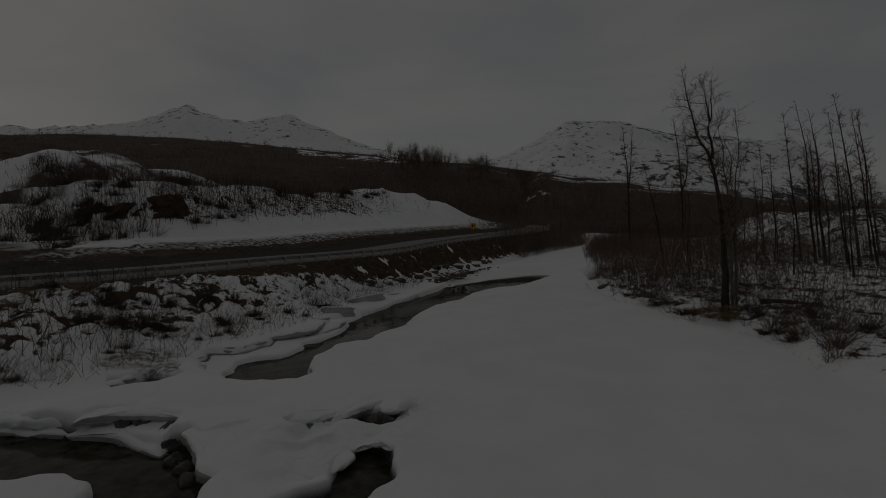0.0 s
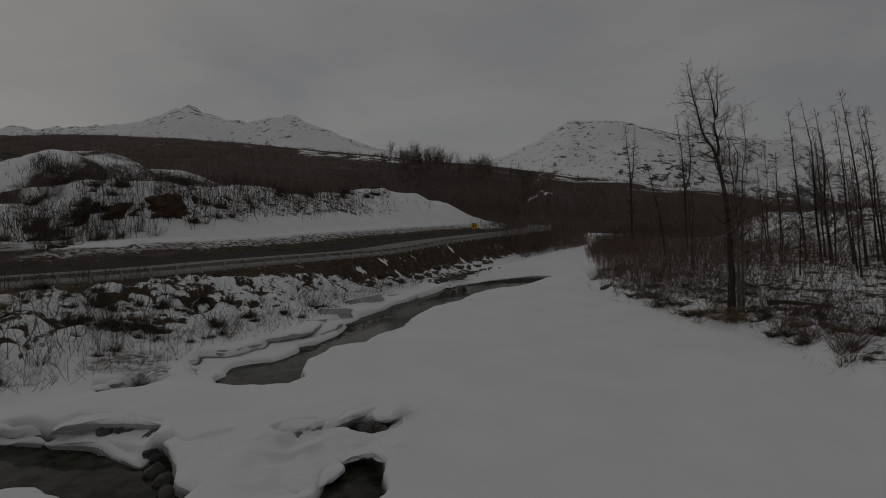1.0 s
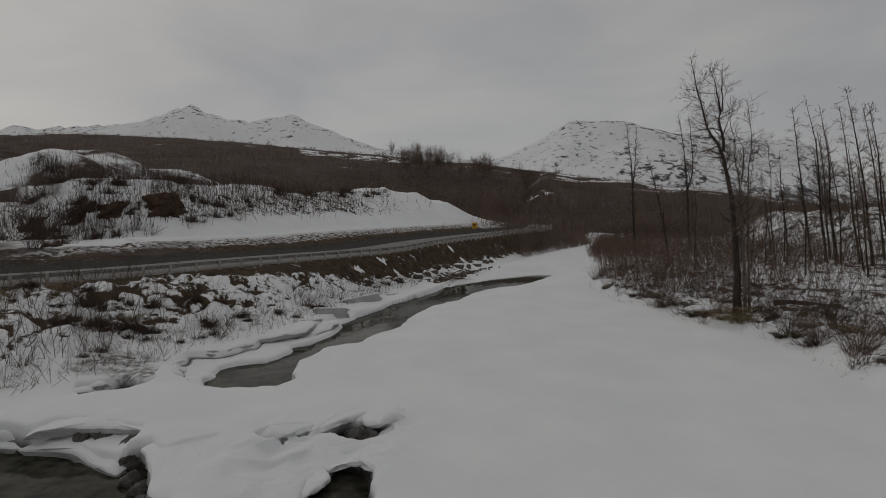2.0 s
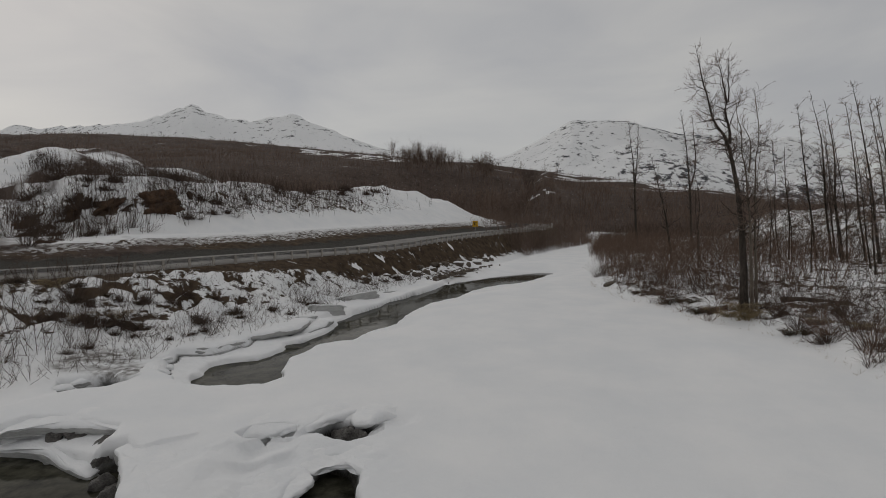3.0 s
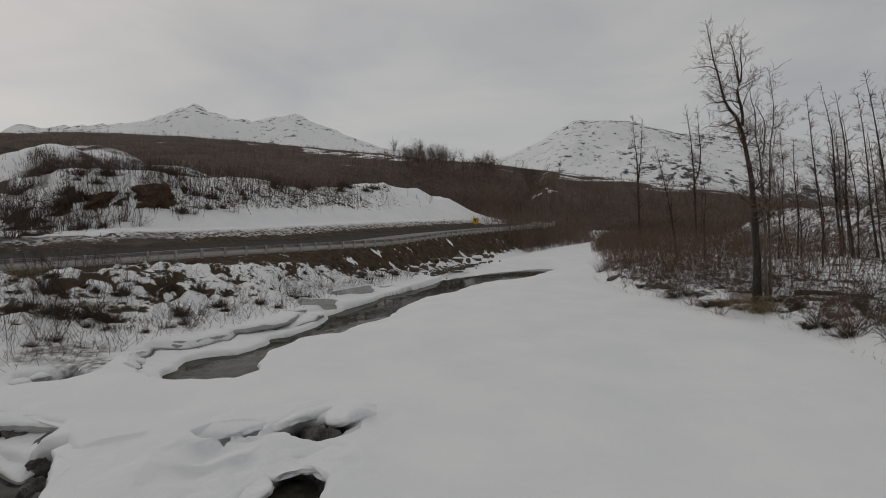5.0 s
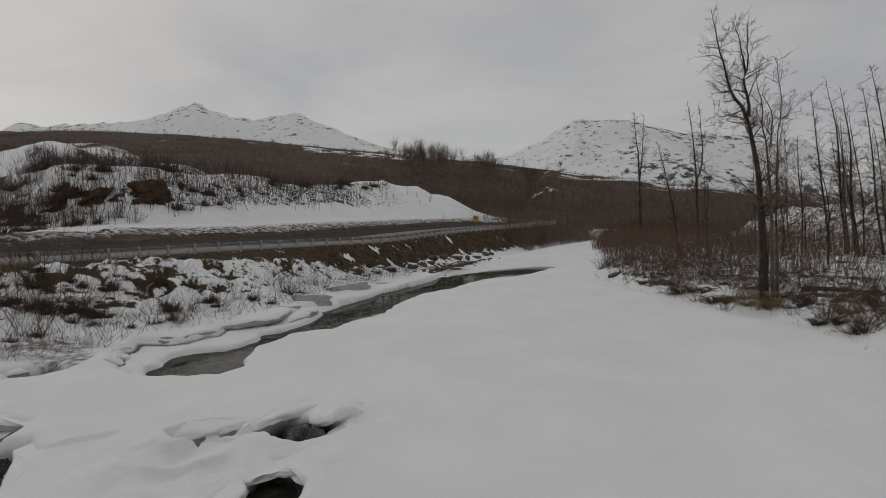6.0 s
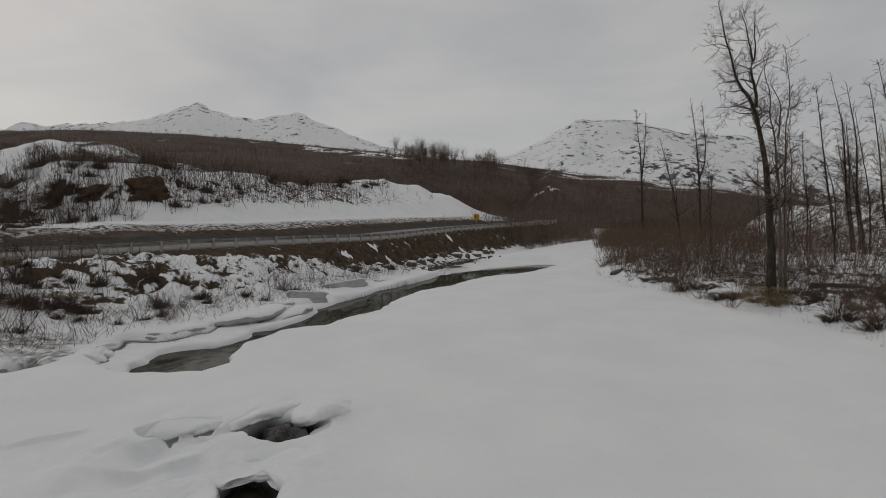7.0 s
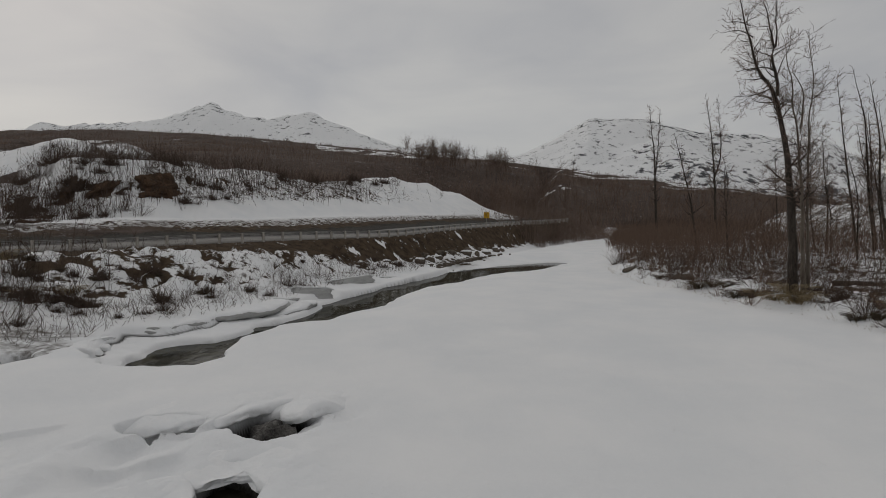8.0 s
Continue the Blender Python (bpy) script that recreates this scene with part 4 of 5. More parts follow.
thicket("valley_brush", bx[keep], by[keep], rng.uniform(3, 8, n)[keep], PALETWIG, "leafless brown woodland across the valley floor", 3, 0.085)
# a copse behind the cut slope
n = 60
bx, by = rng.normal(-51, 15, n), rng.normal(412, 16, n)
thicket("copse", bx, by, rng.uniform(11, 22, n), PALETWIG, "stand of tall leafless trees behind the snowy slope", 60, 0.095, 0.06)
n = 70
by = rng.uniform(380, 440, n)
bx = np.where(rng.uniform(0, 1, n) < 0.4, rng.normal(-3, 5, n), rng.uniform(-100, 40, n))
thicket("copse", bx, by, rng.uniform(9, 19, n), PALETWIG, "leafless trees along the wooded hillside", 36, 0.09, 0.06)
n = 150
by = rng.uniform(195, 330, n)
bx = rng.uniform(-0.10, 0.13, n) * by
thicket("copse", bx, by, rng.uniform(8, 17, n), PALETWIG, "leafless trees at the foot of the wooded hillside", 24, 0.085, 0.10)
n = 170
by = rng.uniform(150, 300, n)
bx = rng.uniform(-0.06, 0.36, n) * by + 6
us = to_line(bx, by, RAIL_LINE)[0]
keep = ((us > 14) | (us < -3)) & ~((bx > along(by, SHORE_Y, SHORE_X, -5)) & (bx < along(by, TOE_Y, TOE_X, 2)))
thicket("copse", bx[keep], by[keep], rng.uniform(4, 11, n)[keep], REDTWIG, "brown leafless trees standing in the valley brush", 14, 0.075, 0.10)
# cut slope and knoll
n = 7800
by = rng.uniform(58, 175, n)
bx = along(by, RAIL[:, 1], RAIL[:, 0], 0) - rng.uniform(22, 62, n)
us, ks = to_line(bx, by, RAIL_LINE)
keep = (us > 29) & (us < 48) & (rng.uniform(0, 1, n) < smooth(28, 33, us) * smooth(118, 72, RAIL_LINE[ks, 1]) + 0.03)
thicket("slope_brush", bx[keep], by[keep], rng.uniform(1.2, 3.0, n)[keep], TWIG, "thin bare alder stems standing on the snowy cut slope", 3, 0.034, 0.12)
n = 800
bx, by = rng.uniform(-90, -46, n), rng.uniform(50, 84, n)
us = to_line(bx, by, RAIL_LINE)[0]
keep = us > 33
thicket("slope_brush", bx[keep], by[keep], rng.uniform(1.2, 3.4, n)[keep], TWIG, "bare scrub on a snowy hillside over the road", 3, 0.025, 0.3)
n = 620
bx, by = rng.uniform(-154, -120, n), rng.normal(157, 2.5, n)
thicket("knoll_brush", bx, by, rng.uniform(1.5, 3.8, n), TWIG, "dark bare brush on a snowy knoll", 4, 0.06, 0.25)
n = 500
bx, by = rng.uniform(-215, -118, n), rng.uniform(135, 190, n)
thicket("knoll_brush", bx, by, rng.uniform(1.2, 3.2, n), TWIG, "scattered bare brush on a snowy knoll", 3, 0.05, 0.25)


# woods on the far hillside: tufts of bare stems
def far_wood():
    n = 11500
    az = rng.uniform(-0.86, 0.72, n)
    dist = np.exp(rng.uniform(np.log(135), np.log(980), n))
    x, y = dist * np.sin(az), dist * np.cos(az)
    z, _, _, forest, _ = terrain(x, y)
    keep = (forest > 0.5) & (rng.uniform(0, 1, n) < forest)
    x, y, z, dist = x[keep], y[keep], z[keep], dist[keep]
    verts, faces = [], []
    for x0, y0, z0, d0 in zip(x, y, z, dist):
        w = 0.03 + d0 * 0.00022
        for _ in range(6):
            ax, ay = x0 + rng.normal(0, 2.2), y0 + rng.normal(0, 2.2)
            h = rng.uniform(1.5, 5.5)
            lx, ly = rng.normal(0, 1.2, 2)
            b = len(verts)
            for k_ in range(3):
                verts.append((ax + w * math.cos(k_ * 2.1), ay + w * math.sin(k_ * 2.1), z0 - 1.5))
            verts.append((ax + lx, ay + ly, z0 + h))
            faces += [(b, b + 1, b + 3), (b + 1, b + 2, b + 3), (b + 2, b, b + 3)]
    ob = mesh_object("woods", verts, faces, PALETWIG, None, False)
    return tagged(ob, "brown leafless woods over the distant hillside", "woods", kind="stuff")


far_wood()

# single shrubs
part_shrubs = []
for v in range(6):
    out = []
    for _ in range(14 + 3 * v):
        az, tilt = rng.uniform(0, 2 * np.pi), rng.uniform(0.1, 1.0)
        d = np.array([math.cos(az) * tilt + 0.25, math.sin(az) * tilt, 1.0])
        p = np.array([math.cos(az), math.sin(az), 0]) * rng.uniform(0, 0.3)
        ln = rng.uniform(0.7, 2.0)
        b = wander(p - [0, 0, 0.1], d / np.linalg.norm(d), ln, 6, 0.15, -0.07)
        out.append((b, np.linspace(0.012, 0.004, 6)))
        sub = {}
        limbs(sub, b, np.linspace(0.009, 0.003, 6), 1, (2.3,), 0.8, 0.0035, (0.6,))
        out += sub.get(1, [])
    # a tangle of short dead stems round the foot
    for _ in range(30):
        az, rr = rng.uniform(0, 2 * np.pi), abs(rng.normal(0, 0.35))
        d = np.array([rng.normal(0, 0.7), rng.normal(0, 0.7), 0.7])
        out.append((wander((rr * math.cos(az), rr * math.sin(az), -0.05), d / np.linalg.norm(d), rng.uniform(0.2, 0.55), 3, 0.2), np.array([0.007, 0.005, 0.003])))
    part_shrubs.append(tubes(out, 3))
# clumps: a dense dark mat of dead stems with a few long ones rising out of it
for v in range(4):
    out = []
    for _ in range(260):
        az, rr = rng.uniform(0, 2 * np.pi), abs(rng.normal(0, 0.42))
        d = np.array([math.cos(az) * rr * 1.4 + rng.normal(0, 0.35), math.sin(az) * rr * 1.4 + rng.normal(0, 0.35), 0.9])
        out.append((wander((1.25 * rr * math.cos(az), 0.8 * rr * math.sin(az), -0.12), d / np.linalg.norm(d), rng.uniform(0.35, 0.95) * (1.1 - 0.5 * rr), 3, 0.25), np.array([0.012, 0.010, 0.006])))
    for _ in range(7 + 3 * v):
        az, tilt = rng.uniform(0, 2 * np.pi), rng.uniform(0.05, 0.7)
        d = np.array([math.cos(az) * tilt + 0.2, math.sin(az) * tilt, 1.0])
        b = wander((0.35 * rng.normal(), 0.25 * rng.normal(), -0.1), d / np.linalg.norm(d), rng.uniform(1.0, 2.5), 7, 0.17, -0.02)
        out.append((b, np.linspace(0.018, 0.006, 7)))
        sub = {}
        limbs(sub, b, np.linspace(0.010, 0.004, 7), 1, (1.7,), 0.8, 0.004, (0.55,))
        out += sub.get(1, [])
    part_shrubs.append(tubes(out, 3))
SHRUB_MESH = {}


def shrub(x, y, size, kind, mat, label, group):
    key = (kind, mat.name)
    if key not in SHRUB_MESH:
        v, f = part_shrubs[kind]
        me = bpy.data.meshes.new("shrub")
        me.from_pydata(v.tolist(), [], f.tolist())
        me.materials.append(mat)
        SHRUB_MESH[key] = me
    ob = new("shrub", SHRUB_MESH[key])
    ob.matrix_basis = pose(x, y, height(x, y) - 0.03, 0, 0, rng.uniform(-40, 40)) @ Matrix.Diagonal((size, size, size * rng.uniform(0.8, 1.1), 1))
    return tagged(ob, label, "shrub", group)


BANKED = "bare dark shrub poking through snow on the stream bank"
for ex, ey, es in MOUNDS:
    shrub(ex, ey, es * (0.68 if ex < -21.5 else 0.9), 6 + int(rng.integers(4)), TWIG, "dark matted shrub with long bare stems in bank snow", "shrub clumps on the stream bank")
for _ in range(70):
    ky = rng.uniform(17, 56)
    kx = np.interp(ky, SHORE_Y, SHORE_X) - 2.5 - abs(rng.normal(0, 4.5))
    if to_line(np.array([kx]), np.array([ky]), RAIL_LINE)[0][0] < -1.2:
        low = rng.uniform() < 0.45
        shrub(kx, ky, rng.uniform(0.3, 0.6) if low else rng.uniform(0.5, 1.0), 6 + int(rng.integers(4)) if low else int(rng.integers(6)), TWIG, BANKED, "shrubs on the stream bank")
for _ in range(85):
    ky = rng.uniform(21, 62)
    kx = np.interp(ky, TOE_Y, TOE_X) + abs(rng.normal(0, 6)) + 0.5
    shrub(kx, ky, rng.uniform(0.6, 1.3), int(rng.integers(6)), TWIG if rng.uniform() < 0.6 else REDTWIG, "bare tangled shrub in snow under the trees", "shrubs under the trees")


# ---- ice, stones, logs ----
def lump(name, size, material, seed, parent=None, rough=0.25, square=0.3, cuts=2):
    """A rounded, uneven block; size: half extents."""
    bm = bmesh.new()
    bmesh.ops.create_icosphere(bm, subdivisions=cuts, radius=1.0)
    for v_ in bm.verts:
        c = v_.co.copy()
        k_ = 1 / max(abs(c.x), abs(c.y), abs(c.z)) ** square
        n_ = noise.fractal(c * 1.3 + Vector((seed * 7.1, seed * 3.3, 0)), 1.0, 2.0, 4)
        c = c * k_ * (1 + rough * n_)
        v_.co = (c.x * size[0], c.y * size[1], c.z * size[2])
    for f_ in bm.faces:
        f_.smooth = True
    return part(name, bm, material, parent)


def snow_cap(size, seed, parent):
    return lump("snow_cap", (size[0] * 0.95, size[1] * 0.95, size[2] * 0.35), SNOW, seed + 40, parent, 0.2)


def ice_slab(x, y, z, size, rot, seed, group="ice slabs along the stream"):
    root = tagged(new("ice_slab"), "tilted grey river ice slab capped with snow", "ice slab", group)
    lump("ice", size, ICE, seed, root, 0.3, 0.75, 4)
    cap = lump("snow_cap", (size[0] * 0.98, size[1] * 0.95, 0.09), SNOW, seed + 9, root, 0.4, 0.7, 4)
    cap.location = (0, 0.07, size[2] * 0.97)
    root.matrix_basis = pose(x, y, z, *rot)
    return root


for sx, sy, sz, size, rot in ((-11.5, 37.0, 0.22, (1.25, 0.3, 0.5), (-24, 8, 40)), (-10.75, 43.0, 0.25, (2.2, 0.3, 0.48), (-22, -3, 56)), (-14.8, 25.9, 0.05, (0.9, 0.3, 0.26), (-16, 2, 14)),
                              (-12.0, 34.2, 0.1, (0.8, 0.35, 0.28), (-12, 4, 60)), (-9.0, 48.4, 0.0, (1.2, 0.3, 0.22), (-14, 3, 60))):
    ice_slab(sx, sy, sz, size, rot, int(sx * 10 + sy))


def settled(x, y):
    """Height of the snow with the holes cut into it."""
    q = np.array([x]), np.array([y])
    return float(carve(*q, terrain(*q)[0])[2][0])


def snow_shelf(outline, dome, thick, seed, label="overhanging shelf of wind-packed snow over open water", icy=False):
    """A cushion of snow with a rounded lip and an undercut, ragged edge; outline: x, y and the height of the lip."""
    p = np.array([q if len(q) > 2 else (*q, settled(*q) - 0.05) for q in outline], float)
    loop = []
    for a, b, c, d in zip(np.roll(p, 1, 0), p, np.roll(p, -1, 0), np.roll(p, -2, 0)):
        t = np.linspace(0, 1, 12, endpoint=False)[:, None]
        loop.append(0.5 * (2 * b + (c - a) * t + (2 * a - 5 * b + 4 * c - d) * t**2 + (3 * b - a - 3 * c + d) * t**3))
    loop = np.concatenate(loop)
    mid, n = loop.mean(0), len(loop)
    verts = []
    rings = [(0.2, 0, 0), (0.45, 0, 0), (0.68, 0, 0), (0.84, -0.01, 0), (0.93, -0.10, 0.3), (0.985, -0.26, 0.6), (1.0, -0.48, 1), (0.985, -0.72, 1.3), (0.95, -0.9, 1.6), (0.86, -1.0, 1.2), (0.6, -1.05, 0.5)]
    for s_, drop, ragged in rings:
        w = min(s_, 1)
        q = mid + (loop - mid) * s_
        q[:, 2] = mid[2] * (1 - w) + loop[:, 2] * w + dome * (1 - w * w) + drop * thick
        out = (q - mid)[:, :2]
        out /= np.linalg.norm(out, axis=1, keepdims=True) + 1e-6
        q[:, :2] += out * (ragged * 0.07 * fbm(q[:, 0] + seed, q[:, 1] + 7 * drop, 0.32, 3, seed))[:, None]
        q[:, 2] += 0.065 * fbm(q[:, 0], q[:, 1], 0.7, 4, seed + 5) * (1 if drop > -0.5 else 0.5) + (0.03 * fbm(q[:, 0], q[:, 1], 0.2, 2, seed + 8) if drop < -0.5 else 0)
        verts += q.tolist()
    verts += [(mid[0], mid[1], mid[2] + dome), (mid[0], mid[1], mid[2] - thick)]
    m_ = len(rings)
    faces = [(k * n + i, k * n + (i + 1) % n, (k + 1) * n + (i + 1) % n, (k + 1) * n + i) for k in range(m_ - 1) for i in range(n)]
    faces = [f[::-1] for f in faces]
    faces += [(m_ * n, i, (i + 1) % n) for i in range(n)] + [(m_ * n + 1, (m_ - 1) * n + (i + 1) % n, (m_ - 1) * n + i) for i in range(n)]
    ob = mesh_object("snow_shelf", verts, faces, SNOW)
    if icy:
        ob.data.materials.append(ICE)
        ids = np.zeros(len(ob.data.polygons), dtype=np.int32)
        ids[5 * n : (m_ - 1) * n] = 1
        ob.data.polygons.foreach_set("material_index", ids)
    return tagged(ob, label, "snow shelf", "snow shelves over the stream")


# round the stone
snow_shelf([(-3.5, 15.7, 0.98), (-3.28, 15.5, 0.98), (-2.98, 15.48, 1.0), (-2.82, 15.7, 1.0), (-2.62, 16.05, 0.98), (-2.3, 16.5), (-2.6, 17.3), (-3.3, 17.4), (-3.75, 16.7)], 0.05, 0.24, 1)
snow_shelf([(-4.7, 15.35, 0.86), (-4.3, 15.6, 0.94), (-4.0, 15.85, 1.0), (-3.75, 16.1, 1.0), (-3.5, 16.8), (-4.1, 17.2), (-5.0, 16.7), (-5.3, 15.8)], 0.05, 0.24, 2)
snow_shelf([(-3.0, 15.35, 0.70), (-2.8, 15.2, 0.70), (-2.6, 15.4, 0.74), (-2.4, 15.9, 0.80), (-2.65, 16.1, 0.74), (-2.9, 15.75, 0.66)], 0.02, 0.14, 13, "lip of wet grey ice under snow", True)
# over the hollow
snow_shelf([(-6.5, 14.85, 0.72), (-6.05, 14.9, 0.76), (-5.6, 15.05, 0.80), (-5.25, 15.25, 0.84), (-4.95, 15.6, 0.84), (-5.1, 16.4), (-6.0, 16.7), (-7.0, 16.0)], 0.05, 0.2, 3)
# round the lower hole
snow_shelf([(-3.8, 13.4, 0.62), (-3.52, 13.62, 0.68), (-3.2, 13.6, 0.70), (-2.88, 13.5, 0.70), (-2.68, 13.2, 0.70), (-2.2, 13.1), (-2.1, 14.1), (-3.0, 14.5), (-4.0, 14.3), (-4.25, 13.6)], 0.0, 0.13, 5)
snow_shelf([(-4.45, 11.9, 0.44), (-4.1, 12.3, 0.46), (-3.78, 12.7, 0.50), (-3.66, 13.1, 0.56), (-4.2, 13.6), (-4.9, 13.3), (-5.2, 12.4)], 0.0, 0.14, 6)
# along the big pool
snow_shelf([(-13.9, 14.8, 0.16), (-12.6, 14.72, 0.18), (-11.7, 14.5, 0.18), (-10.9, 14.12, 0.16), (-9.9, 13.72, 0.10), (-9.75, 14.15, 0.16), (-10.1, 14.8, 0.28), (-11.3, 15.2, 0.32), (-12.6, 15.25, 0.32), (-13.8, 15.2, 0.30)], 0.06, 0.24, 9, "low snow shelf on river ice beside open water", True)
snow_shelf([(-13.6, 14.75, 0.66), (-12.8, 15.05, 0.72), (-11.6, 15.15, 0.74), (-10.4, 15.15, 0.74), (-9.8, 15.0, 0.74), (-9.5, 16.0), (-11.6, 16.5), (-13.6, 16.2)], 0.04, 0.22, 10, "snow ledge with a broken icy edge", True)
snow_shelf([(-9.45, 14.2, 0.72), (-8.95, 13.65, 0.78), (-8.4, 13.0, 0.82), (-7.8, 12.3, 0.84), (-7.25, 11.5, 0.84), (-6.1, 11.4), (-6.6, 12.9), (-7.8, 14.2), (-8.9, 14.9)], 0.0, 0.42, 8, "undercut snow bank over dark open water", True)
snow_shelf([(-18.5, 15.3, 0.52), (-16.5, 15.05, 0.56), (-14.8, 15.0, 0.54), (-13.3, 15.3, 0.58), (-13.2, 16.3), (-15.5, 16.9), (-18.2, 16.9)], 0.06, 0.36, 16, "undercut snow bank over dark open water")
snow_shelf([(-17.8, 15.1, 0.14), (-16.0, 14.95, 0.15), (-14.6, 14.85, 0.15), (-13.5, 14.85, 0.16), (-13.4, 15.3, 0.28), (-15.5, 15.7, 0.3), (-17.6, 15.7, 0.3)], 0.05, 0.22, 17, "low snow shelf on river ice beside open water", True)
# ice shelf on the far side of the stream
snow_shelf([(-13.7, 28.9, 0.36), (-13.0, 28.75, 0.42), (-12.2, 29.2, 0.46), (-11.5, 30.0, 0.48), (-11.0, 31.0, 0.50), (-11.2, 33.0, 0.52), (-12.4, 33.6, 0.50), (-14.2, 32.0, 0.46), (-14.5, 29.8, 0.40)], 0.10, 0.42, 11, "undercut grey ice shelf capped with snow", True)
snow_shelf([(-11.3, 31.4, 0.12), (-10.7, 31.4, 0.12), (-10.2, 32.6, 0.16), (-10.1, 34.2, 0.2), (-10.6, 35.4, 0.24), (-11.2, 34.6, 0.24)], 0.14, 0.25, 12, "tongue of snow on ice beside the stream", True)
snow_shelf([(-14.3, 25.65, 0.30), (-13.5, 26.5, 0.32), (-12.95, 27.6, 0.34), (-13.2, 28.8, 0.36), (-14.2, 29.3, 0.34), (-15.0, 27.6, 0.30), (-15.0, 26.2, 0.28)], 0.08, 0.3, 14, "undercut grey ice shelf capped with snow", True)
snow_shelf([(-12.8, 20.7, 0.34), (-13.75, 22.1, 0.32), (-14.75, 23.6, 0.30), (-15.0, 24.7, 0.28), (-15.9, 24.9, 0.30), (-15.7, 23.4, 0.34), (-14.5, 21.7, 0.36), (-13.3, 20.5, 0.38)], 0.08, 0.3, 15, "broken ledge of old snow and grey ice", True)
# broken snow and ice round the small pool
for n_, (qx, qy, qz, qr) in enumerate(((-16.15, 20.6, 0.42, 0.45), (-15.8, 21.5, 0.42, 0.45), (-15.1, 21.5, 0.42, 0.4), (-14.3, 21.15, 0.38, 0.4), (-16.1, 19.6, 0.46, 0.45), (-16.6, 20.9, 0.5, 0.5), (-13.9, 22.4, 0.3, 0.35), (-14.2, 23.1, 0.32, 0.3), (-15.1, 22.4, 0.45, 0.4))):
    ring = [(qx + qr * rng.uniform(0.6, 1.1) * math.cos(k * 1.047), qy + qr * rng.uniform(0.6, 1.0) * math.sin(k * 1.047), qz - 0.12 + rng.uniform(-0.06, 0.06)) for k in range(6)]
    snow_shelf(ring, 0.12, 0.22, 20 + n_, "broken block of old snow beside the stream", n_ % 2 == 0)


def boulder(x, y, dz, size, rotz, material, label, seed, snowy=True, group="stones by the stream"):
    root = tagged(new("boulder"), label, "boulder", group)
    lump("stone", size, material, seed, root, 0.3, cuts=3)
    if snowy:
        cap = snow_cap(size, seed, root)
        cap.location = (0, 0.05, size[2] * 0.8)
    root.matrix_basis = pose(x, y, height(x, y) + dz, 0, 0, rotz)
    return root


root = tagged(new("boulder"), "wet dark stone in a hole in the river ice", "boulder", "stones by the stream")
lump("stone", (0.46, 0.42, 0.56), STONE, 3, root, 0.45, 0.5, cuts=4)
root.matrix_basis = pose(-3.5, 15.35, 0.2, 0, 0, 20)
root = tagged(new("boulder"), "wet dark stone at the edge of open water", "boulder", "stones by the stream")
lump("stone", (0.3, 0.26, 0.34), STONE, 8, root, 0.35, cuts=3)
root.matrix_basis = pose(-9.25, 13.5, -0.1, 0, 0, 50)
for n_, (bx0, by0, bz0, size) in enumerate(((-8.6, 13.05, -0.05, (0.3, 0.24, 0.3)), (-8.1, 12.5, -0.05, (0.28, 0.24, 0.26)), (-10.3, 14.9, 0.35, (0.3, 0.25, 0.22)), (-9.9, 14.35, 0.2, (0.3, 0.28, 0.3)), (-12.2, 15.25, 0.42, (0.35, 0.2, 0.16)), (-11.4, 15.3, 0.42, (0.4, 0.2, 0.16)))):
    root = tagged(new("boulder"), "wet dark stone under the snow bank beside open water", "boulder", "stones by the stream")
    lump("stone", size, STONE, n_ + 10, root, 0.4, 0.5, cuts=3)
    root.matrix_basis = pose(bx0, by0, bz0, 0, 0, 40 * n_)
for n_, (bx0, by0, size) in enumerate(((11.6, 38.4, (0.6, 0.4, 0.28)), (10.2, 45.4, (0.8, 0.35, 0.22)), (15.6, 27.9, (0.5, 0.35, 0.22)))):
    boulder(bx0 + 0.5, by0, -0.02, size, n_ * 37, DRIFT, "brown stone half buried in snow at the river bank", n_ + 20, False)
for n_ in range(14):
    fy = 60 + 1.9 * n_ + rng.uniform(-1, 1)
    fx = np.interp(fy, SHORE_Y, SHORE_X) - rng.uniform(1.8, 4.2)
    boulder(fx, fy, 0.1, (rng.uniform(0.3, 0.8), rng.uniform(0.3, 0.6), rng.uniform(0.25, 0.5)), rng.uniform(0, 180), DRIFT, "brown stone at the foot of the road bank", n_ + 50, n_ % 3 == 0)

# gravel bar at the foot of the road bank
def gravel(n, seed):
    r_ = np.random.default_rng(seed)
    verts, faces = [], []
    for _ in range(n):
        y = r_.uniform(57, 71)
        x = np.interp(y, SHORE_Y, SHORE_X) + r_.normal(0.4, 1.3)
        if to_polygon(np.array([x]), np.array([y]), STREAM)[0] < -0.3:
            continue
        sx, sy, sz = r_.uniform(0.06, 0.3, 3) * [1.0, 0.8, 0.6]
        z, b, turn = height(x, y) + 0.02, len(verts), r_.uniform(0, 3)
        for k_, (h_, w_) in enumerate(((-0.6, 0.8), (0.1, 1.0), (0.8, 0.6))):
            for q_ in range(6):
                a_ = turn + q_ * 1.047 + 0.3 * k_
                g_ = w_ * r_.uniform(0.75, 1.15)
                verts.append((x + sx * g_ * math.cos(a_), y + sy * g_ * math.sin(a_), z + sz * h_))
        for k_ in range(2):
            for q_ in range(6):
                o_, p_ = b + 6 * k_ + q_, b + 6 * k_ + (q_ + 1) % 6
                faces.append((o_, p_, p_ + 6, o_ + 6))
        faces.append(tuple(b + 12 + q_ for q_ in range(6)))
    return tagged(mesh_object("gravel", verts, faces, DRIFT, None, False), "brown stones and gravel beside the stream", "gravel", kind="stuff")


gravel(420, 5)

